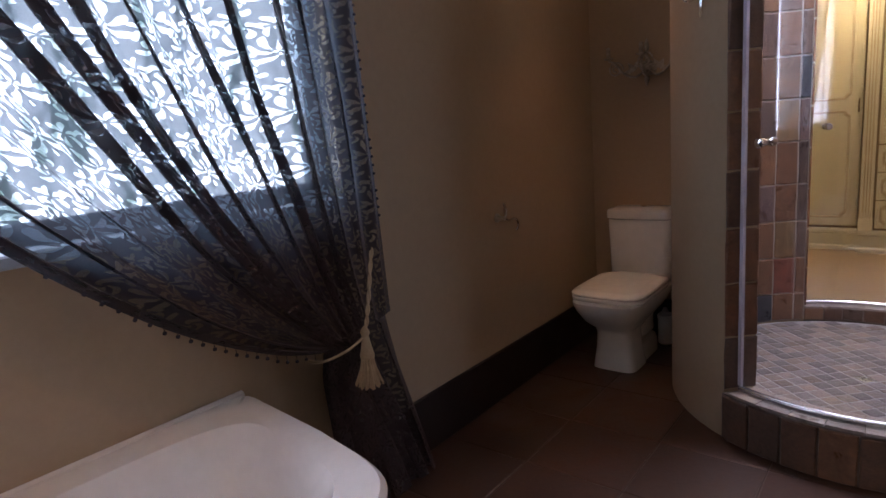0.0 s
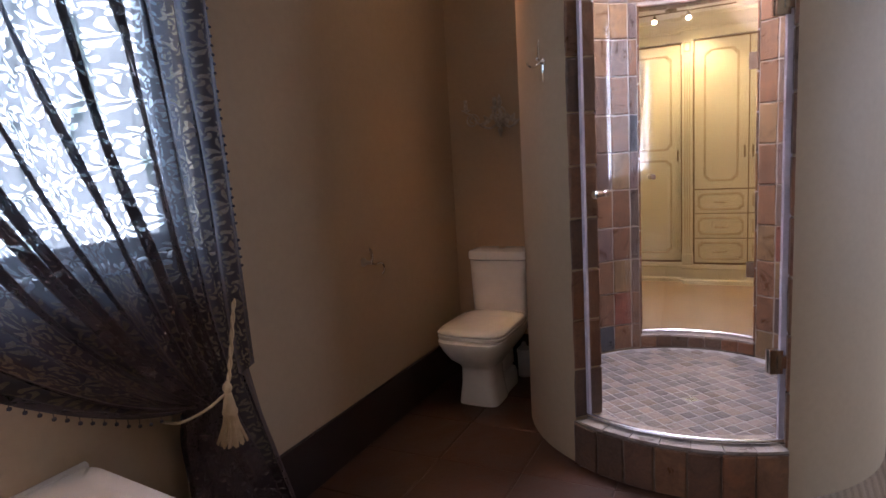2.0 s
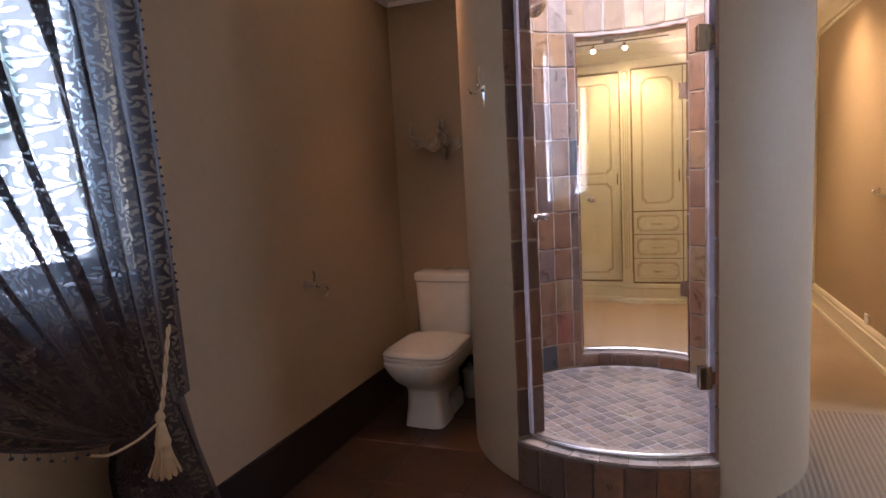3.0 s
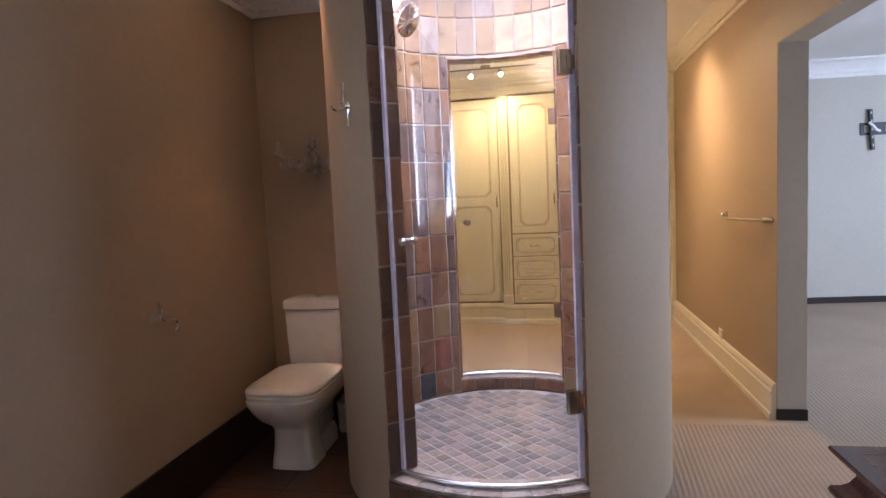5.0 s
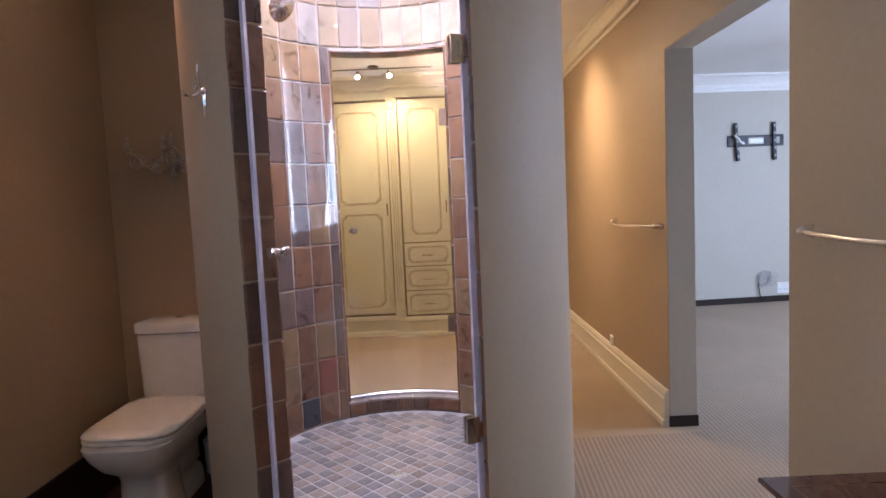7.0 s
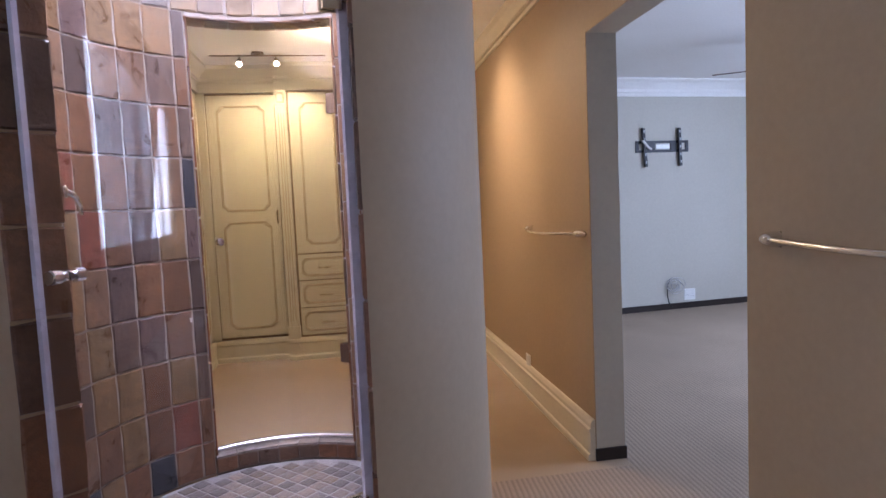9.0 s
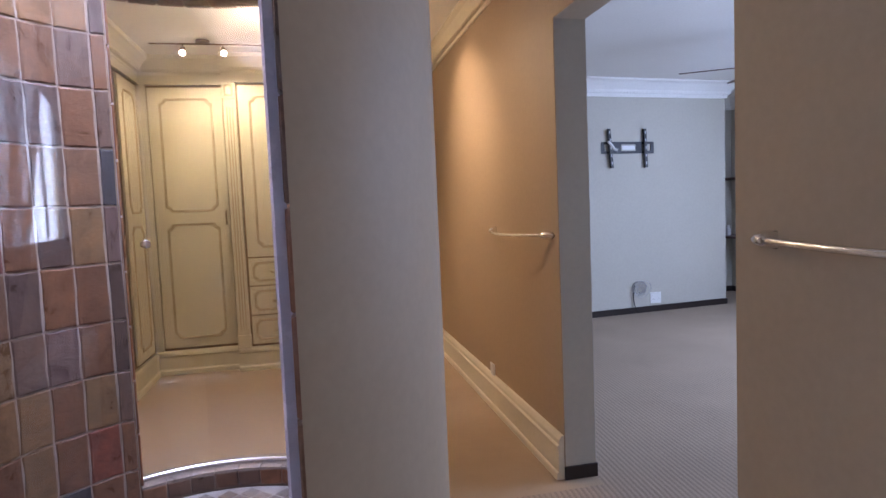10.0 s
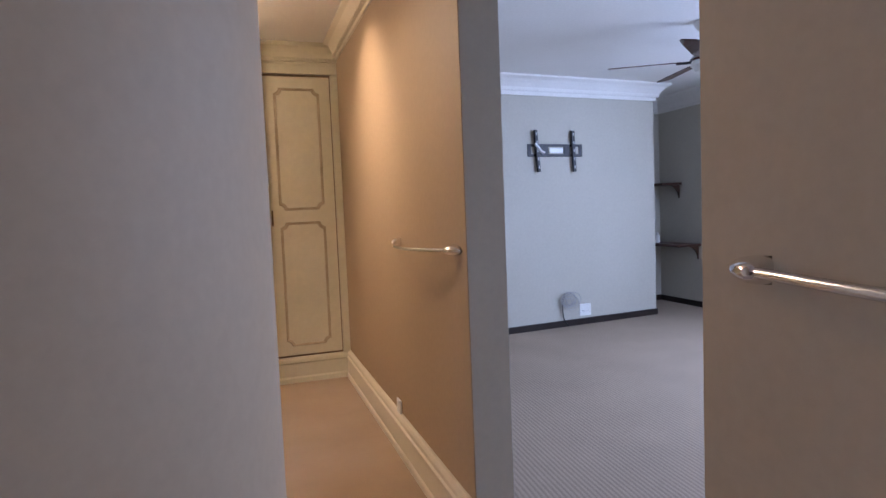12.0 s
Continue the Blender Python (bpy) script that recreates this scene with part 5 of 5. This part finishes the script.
def tv_bracket():
    t = thing("tv_bracket", (4.675, breast(4.675), 1.87), "black steel television bracket on the wall, empty", "tv bracket")
    b = bmesh.new()
    y = breast(4.75)
    for z0, z1 in ((1.815, 1.842), (1.918, 1.945)):
        box(b, 4.336, 5.013, y - 0.012, y, z0, z1, bevel=0.002)
    for x0, x1 in ((4.336, 4.376), (4.47, 4.585), (4.78, 4.86), (4.973, 5.013)):
        box(b, x0, x1, y - 0.011, y, 1.838, 1.922)
    part("wall_plate", on_breast(b), "blackmetal", t)
    part("label_plate", on_breast(boxed(4.60, 4.765, y - 0.013, y - 0.004, 1.856, 1.902)), "plastic", t, "pale sticker")
    for x, lean in ((4.438, -0.075), (4.889, -0.035)):
        b = bmesh.new()
        box(b, x - 0.018, x + 0.018, y - 0.045, y - 0.014, 1.655, 2.085, bevel=0.003)
        for v in b.verts:
            v.co.x += (v.co.z - 1.87) * lean
        a = part("arm", on_breast(b), "blackmetal", t)
        for k in range(5):
            h = bmesh.new()
            z = 1.69 + 0.085 * k
            box(h, x - 0.006 + (z - 1.87) * lean, x + 0.006 + (z - 1.87) * lean, y - 0.047, y - 0.044, z, z + 0.030)
            part("slot", on_breast(h), "clearplastic", a)
    b = bmesh.new()
    tube(b, smooth_path([(4.40, y - 0.05, 1.945), (4.44, y - 0.06, 1.905), (4.475, y - 0.055, 1.865), (4.515, y - 0.05, 1.85)], 4), 0.014, 8)
    part("cable_tie", on_breast(b), "plastic", t, "white strap", True)


tv_bracket()


def cable_coil():
    t = thing("cable_coil", (4.79, breast(4.79) - 0.01, 0.02), "coiled grey aerial cable hanging on the bedroom wall", "cable")
    rnd = random.Random(4)
    for k in range(8):
        b = bmesh.new()
        cx, cz, rx, rz, ph = 4.795 + rnd.uniform(-0.05, 0.05), 0.280 + rnd.uniform(-0.02, 0.02), 0.070 + rnd.uniform(-0.035, 0.03), 0.062 + rnd.uniform(-0.03, 0.025), rnd.uniform(0, 6)
        tube(b, [(cx + rx * math.cos(ph + 0.35 * i), breast(4.79) - 0.015 - 0.006 * k - 0.004 * math.sin(i), cz + rz * math.sin(ph + 0.35 * i)) for i in range(19)], 0.0036, 6)
        part("loop", b, "clearplastic", t, "", True)
    b = bmesh.new()
    tube(b, smooth_path([(4.74, breast(4.78) - 0.015, 0.35), (4.705, breast(4.71) - 0.02, 0.24), (4.71, breast(4.71) - 0.024, 0.12), (4.735, breast(4.74) - 0.028, 0.055), (4.77, breast(4.77) - 0.032, 0.012)], 6), 0.0055, 6)
    part("tail", b, "blackmetal", t, "dark cable end", True)


cable_coil()


def ceiling_fan():
    fx, fy = 4.85, 6.71
    t = thing("ceiling_fan", (fx, fy, 2.62), "ceiling fan with dark brown blades and white motor", "ceiling fan")
    b = bmesh.new()
    turned(b, (fx, fy, 2.62), (0, 0, -1), [(0, 0.07), (0.02, 0.072), (0.06, 0.05), (0.075, 0.018)], 24)
    part("canopy", b, "plastic", t, "", True)
    b = bmesh.new()
    tube(b, [(fx, fy, 2.57), (fx, fy, 2.36)], 0.012, 10)
    part("rod", b, "plastic", t, "", True)
    b = bmesh.new()
    turned(b, (fx, fy, 2.382), (0, 0, -1), [(0, 0.03), (0.012, 0.085), (0.035, 0.105), (0.05, 0.105)], 28)
    part("motor_cover", b, "mahogany", t, "dark brown motor cover", True)
    b = bmesh.new()
    turned(b, (fx, fy, 2.330), (0, 0, -1), [(0, 0.095), (0.03, 0.10), (0.05, 0.075), (0.075, 0.068), (0.085, 0.03), (0.088, 0.001)], 28)
    part("motor_housing", b, "plastic", t, "white lower housing", True)
    for k in range(5):
        a = radians(148 + 72 * k)
        d, s = Vector((math.cos(a), math.sin(a), 0)), Vector((-math.sin(a), math.cos(a), 0))
        b = bmesh.new()
        loops = []
        for r, hw in ((0.17, 0.045), (0.22, 0.055), (0.54, 0.068), (0.66, 0.066), (0.695, 0.048)):
            c = Vector((fx, fy, 2.330)) + d * r
            tilt = Vector((0, 0, -0.20))
            lo, hi = c - (s + tilt) * hw, c + (s + tilt) * hw
            loops.append([lo, hi, hi + Vector((0, 0, 0.007)), lo + Vector((0, 0, 0.007))])
        loft(b, loops)
        bl = part("blade", b, "mahogany", t, "dark brown wooden blade")
        b = bmesh.new()
        tube(b, [Vector((fx, fy, 2.327)) + d * 0.09, Vector((fx, fy, 2.326)) + d * 0.2], 0.010, 6)
        part("blade_iron", b, "blackmetal", bl)
    b = bmesh.new()
    tube(b, [(fx - 0.03, fy, 2.252), (fx - 0.03, fy, 2.152)], 0.0015, 5)
    turned(b, (fx - 0.03, fy, 2.157), (0, 0, -1), [(0, 0.003), (0.012, 0.010), (0.035, 0.008), (0.04, 0.001)], 10)
    part("pull_chain", b, "mahogany", t, "", True)


ceiling_fan()


def alcove_shelf(z, depth0, depth1, label):
    t = thing("wall_shelf", (6.75, 9.4, z), label, "shelf", "alcove shelves")
    part("board", boxed(6.75 - depth0, 6.749, depth1, 9.598, z - 0.03, z, bevel=0.004), "shelfwood", t)
    b = bmesh.new()
    y = depth1 + 0.04
    loops = []
    for k in range(7):
        a = radians(15 * k)
        loops.append([(6.75 - 0.012 - 0.16 * (1 - math.sin(a)), y + o, z - 0.032 - 0.16 * (1 - math.cos(a))) for o in (0, 0.02)] + [(6.75 - 0.005 - 0.0001 * k, y + o, z - 0.032 - 0.16 * (1 - math.cos(a))) for o in (0.02, 0)])
    loft(b, loops)
    part("bracket", b, "shelfwood", t, "curved wooden bracket")


alcove_shelf(1.53, 0.30, 9.18, "dark brown wooden shelf with a curved bracket in the alcove")
alcove_shelf(0.775, 0.34, 8.86, "long dark brown wooden shelf low in the alcove")
b = bmesh.new()
turned(b, (6.58, 9.45, 0.776), (0, 0, 1), [(0, 0.03), (0.085, 0.032), (0.10, 0.02), (0.125, 0.018), (0.13, 0.002)], 14)
solo("bottle", b, "plastic", "small pale bottle on the alcove shelf", "bottle", "", True)

# ---- dark chest beside the bath ----
def chest():
    x0, x1, y0, y1, h = 1.650, XR - 0.03, 1.78, 2.965, 0.754
    t = thing("chest", ((x0 + x1) / 2, (y0 + y1) / 2, 0), "polished mahogany chest with a moulded top against the wall", "chest")
    def moulded(prof, name):
        b = bmesh.new()
        loft(b, [[(x0 + i, y0 + i, h + z), (x1, y0 + i, h + z), (x1, y1 - i, h + z), (x0 + i, y1 - i, h + z)] for i, z in prof])
        return part(name, b, "mahogany", t, "", False)
    moulded([(0.030, -0.022), (0.006, -0.016), (0.0, -0.010), (0.0, -0.003), (0.003, 0.0)], "top")
    moulded([(0.020, -0.085), (0.030, -0.075), (0.040, -0.055), (0.042, -0.036), (0.030, -0.0225)], "neck")
    moulded([(0.045, -0.135), (0.030, -0.130), (0.012, -0.122), (0.002, -0.112), (0.0, -0.104), (0.004, -0.094), (0.016, -0.088), (0.020, -0.0855)], "moulding")
    b = bmesh.new()
    for p, q in (((x0 + 0.045, y1 - 0.045), (x1, y1 - 0.045)), ((x0 + 0.045, y0 + 0.045), (x0 + 0.045, y1 - 0.045)), ((x0 + 0.045, y0 + 0.045), (x1, y0 + 0.045))):
        box(b, p[0] - 0.0015, q[0] + 0.0015, p[1] - 0.0015, q[1] + 0.0015, h - 0.0005, h + 0.0006)
    part("inlay", b, "inlay", t, "thin pale inlay line")
    part("body", boxed(x0 + 0.05, x1, y0 + 0.05, y1 - 0.05, 0.10, h - 0.136, bevel=0.003), "mahogany", t)
    part("plinth", boxed(x0 + 0.035, x1, y0 + 0.035, y1 - 0.035, 0.0, 0.10, bevel=0.006), "mahogany", t)
    wide = (y1 - y0 - 0.175) / 2
    for k in range(2):
        for j in range(2):
            ya = y0 + 0.08 + k * (wide + 0.015)
            za, zb = (0.13, h / 2 - 0.01) if j == 0 else (h / 2 + 0.005, h - 0.15)
            d = part("drawer", boxed(x0 + 0.036, x0 + 0.051, ya, ya + wide, za, zb, bevel=0.004), "mahogany", t)
            b = bmesh.new()
            turned(b, (x0 + 0.037, ya + wide / 2, (za + zb) / 2), (-1, 0, 0), [(0, 0.008), (0.01, 0.008), (0.014, 0.016), (0.026, 0.015), (0.03, 0.002)], 14)
            part("knob", b, "brass", d, "", True)


chest()

# ---- tiles, piece by piece ----
def piece_mesh(name, w, h, d, chip, material):
    """A tile: w wide, h high, d thick, its face towards +y, with soft uneven edges."""
    rnd = random.Random(name)
    b = bmesh.new()
    j = lambda s: rnd.uniform(-s, s)
    n = 3
    def ring(inset, y):
        pts = []
        for k in range(4 * n):
            e, f = divmod(k, n)
            q = f / n
            x, z = ((-0.5 + q, -0.5), (0.5, -0.5 + q), (0.5 - q, 0.5), (-0.5, 0.5 - q))[e]
            pts.append((x * (w - 2 * inset) + j(chip), y, z * (h - 2 * inset) + j(chip)))
        return pts
    loft(b, [ring(0, 0), ring(0, d * 0.6), ring(0.004, d)], True, False)
    top = [v for v in b.verts if v.co.y > d * 0.9]
    c = b.verts.new((j(0.01), d + 0.001, j(0.01)))
    for a, e in zip(top, top[1:] + top[:1]):
        b.faces.new((a, e, c))
    bmesh.ops.recalc_face_normals(b, faces=b.faces)
    me = bpy.data.meshes.new(name)
    b.to_mesh(me)
    b.free()
    me.materials.append(M[material])
    return me


def lay(name, me, parent, m):
    ob = new(name, me)
    ob.parent = parent
    ob.matrix_basis = m
    return ob


def wall_matrix(r, a, z, inward, tilt=0.0):
    """Stand a tile on the drum: its face looks to the axis, or away from it."""
    p = polar(r, a, z)
    return Matrix.Translation(p) @ Matrix.Rotation(radians(a + (0 if inward else 180)), 4, 'Z') @ Matrix.Rotation(radians(tilt), 4, 'Y')


rnd = random.Random(11)
# courses of the slate, and its columns all round, set out from the rear doorway
EDGES = [TRAY + 0.002, 0.292, 0.498, 0.703, 0.908, 1.135, 1.359, 1.580, 1.803, 2.014, 2.218, 2.436, 2.668, TOP + 0.298]
STEP, FIRST, ROW = 360 / 37, -148.0, 0.2200
TW = RIN * radians(STEP)
SIDES = ((JAMB[0] + 0.3, 180 - REAR - 0.3), (-180 + REAR + 0.3, SPLAY[0] - 0.3))
full = [piece_mesh("tile_%s" % k, TW - 0.0075, ROW - 0.0075, 0.009, 0.0035, "slate") for k in "abcdef"]
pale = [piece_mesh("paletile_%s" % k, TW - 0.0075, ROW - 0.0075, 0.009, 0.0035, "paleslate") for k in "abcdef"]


def wall_tile(kind, a0, a1, z0, z1):
    """One tile of the drum between two angles and two heights."""
    m = wall_matrix(RIN + 0.008, (a0 + a1) / 2, (z0 + z1) / 2, True, rnd.uniform(-0.7, 0.7))
    fit_w = (RIN * radians(a1 - a0) - 0.0075) / (TW - 0.0075)
    fit_h = (z1 - z0 - 0.0075) / (ROW - 0.0075)
    lay("tile", rnd.choice(kind), shower_wall, m @ Matrix.Diagonal((fit_w, 1, fit_h, 1)))


for lo, hi in SIDES:
    for c in range(-18, 38):
        a0, a1 = FIRST + STEP * c, FIRST + STEP * (c + 1)
        a0, a1 = max(a0, lo), min(a1, hi)
        if a1 - a0 > 2.0:
            for z0, z1 in zip(EDGES[:10], EDGES[1:11]):
                wall_tile(full, a0, a1, z0, z1)
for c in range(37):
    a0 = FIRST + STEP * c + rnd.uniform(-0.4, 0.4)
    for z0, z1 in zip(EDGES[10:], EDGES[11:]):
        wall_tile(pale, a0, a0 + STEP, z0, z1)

# reveals of both doorways, thresholds, soffits
def reveal_column(inner, outer, towards, rows=9):
    """Tiles up a jamb, from the inner to the outer edge, facing the doorway."""
    p, q = polar(RIN + 0.002, inner, 0), polar(ROUT + 0.003, outer, 0)
    way = (q - p).normalized()
    out = Vector((-way.y, way.x, 0))
    if out.dot(towards - p) < 0:
        out = -out
    x = out.cross(Vector((0, 0, 1)))
    width = (q - p).length
    me = [piece_mesh("revealtile_%s_%d" % (k, round(inner)), width - 0.004, 0.2205 - 0.009, 0.010, 0.0025, "rust") for k in "abc"]
    for r in range(rows):
        c = (p + q) / 2 + Vector((0, 0, KERB + 0.002 + 0.2205 * (r + 0.5))) + out * 0.001
        m = Matrix((x, out, Vector((0, 0, 1)))).transposed().to_4x4()
        lay("tile", rnd.choice(me), shower_wall, Matrix.Translation(c) @ m)


reveal_column(SPLAY[0], SPLAY[1], polar(0.75, 0, 0))
reveal_column(JAMB[0], JAMB[1], polar(0.75, 0, 0))
reveal_column(180 - REAR, 180 - REAR, polar(0.75, 180, 0))
reveal_column(180 + REAR, 180 + REAR, polar(0.75, 180, 0))
face = [piece_mesh("kerbtile_%s" % k, 0.117, 0.190, 0.012, 0.002, "rust") for k in "abc"]
faceb = [piece_mesh("kerbinner_%s" % k, 0.090, 0.066, 0.010, 0.002, "rust") for k in "abc"]
soffit = [piece_mesh("soffit_%s" % k, 0.102, ROUT - RIN - 0.004, 0.010, 0.003, "rust") for k in "ab"]
for a0, a1 in ((SPLAY[1] + 0.2, JAMB[1] - 0.1), (180 - REAR, 180 + REAR)):
    for k in range(7):
        a = a0 + (a1 - a0) * (k + 0.5) / 7
        lay("tile", rnd.choice(face), shower_wall, wall_matrix(ROUT + 0.006, a, 0.098, False))
    if a0 < 0:
        a0 = SPLAY[0] - 0.8
    for k in range(7):
        a = a0 + (a1 - a0) * (k + 0.5) / 7
        lay("tile", rnd.choice(faceb), shower_wall, wall_matrix(RIN + 0.006, a, 0.168, True))
        wedge, half_w = bmesh.new(), (a1 - a0) / 14 - 0.14
        arc_solid(wedge, RIN - 0.002, ROUT + 0.013, a - half_w, a + half_w, KERB - 0.0118, KERB - 0.0005 - 0.001 * rnd.random(), 3)
        part("tile", wedge, "kerbstone", shower_wall)
        p = polar((RIN + ROUT) / 2, a, HEAD + 0.001)
        lay("tile", rnd.choice(soffit), shower_wall, Matrix.Translation(p) @ Matrix.Rotation(radians(a), 4, 'Z') @ Matrix.Rotation(radians(-90), 4, 'X'))

# mosaic of the shower floor, set diagonally
PITCH = 0.067
mos = [piece_mesh("mosaictile_%s" % k, PITCH - 0.0085, PITCH - 0.0085, 0.0045, 0.0015, "mosaic") for k in "abcd"]
for i in range(-12, 13):
    for j in range(-12, 13):
        x, y = (i - j) * PITCH * 0.7071 - 0.0374, (i + j) * PITCH * 0.7071 + 0.0121
        if math.hypot(x, y) < RIN - 0.036 and math.hypot(CX + x - 0.78, CY + y - 4.38) > 0.03:
            lay("tile", rnd.choice(mos), tray, Matrix.Translation((CX + x, CY + y, TRAY - 0.0088)) @ Matrix.Rotation(radians(45), 4, 'Z') @ Matrix.Rotation(radians(90), 4, 'X'))

# bathroom floor tiles
b = bmesh.new()
box(b, XL, 1.22, -1.2, YT, -0.012, -0.004)
floor_bath = structure("floor", b, "darkgrout", "dark terracotta tiled bathroom floor", "floor")
FT = 0.40
ftile = [piece_mesh("floortile_%s" % k, FT - 0.006, FT - 0.006, 0.006, 0.0015, "floor") for k in "abc"]
for i in range(5):
    for j in range(15):
        x, y = XL + FT * (i + 0.5), 4.85 - FT * (j + 0.5)
        if x + FT / 2 < 1.26 and math.hypot(x - CX, y - CY) > 0.55:
            lay("tile", rnd.choice(ftile), floor_bath, Matrix.Translation((x, y, -0.006)) @ Matrix.Rotation(radians(90 * rnd.randrange(4)), 4, 'Z') @ Matrix.Rotation(radians(90), 4, 'X'))
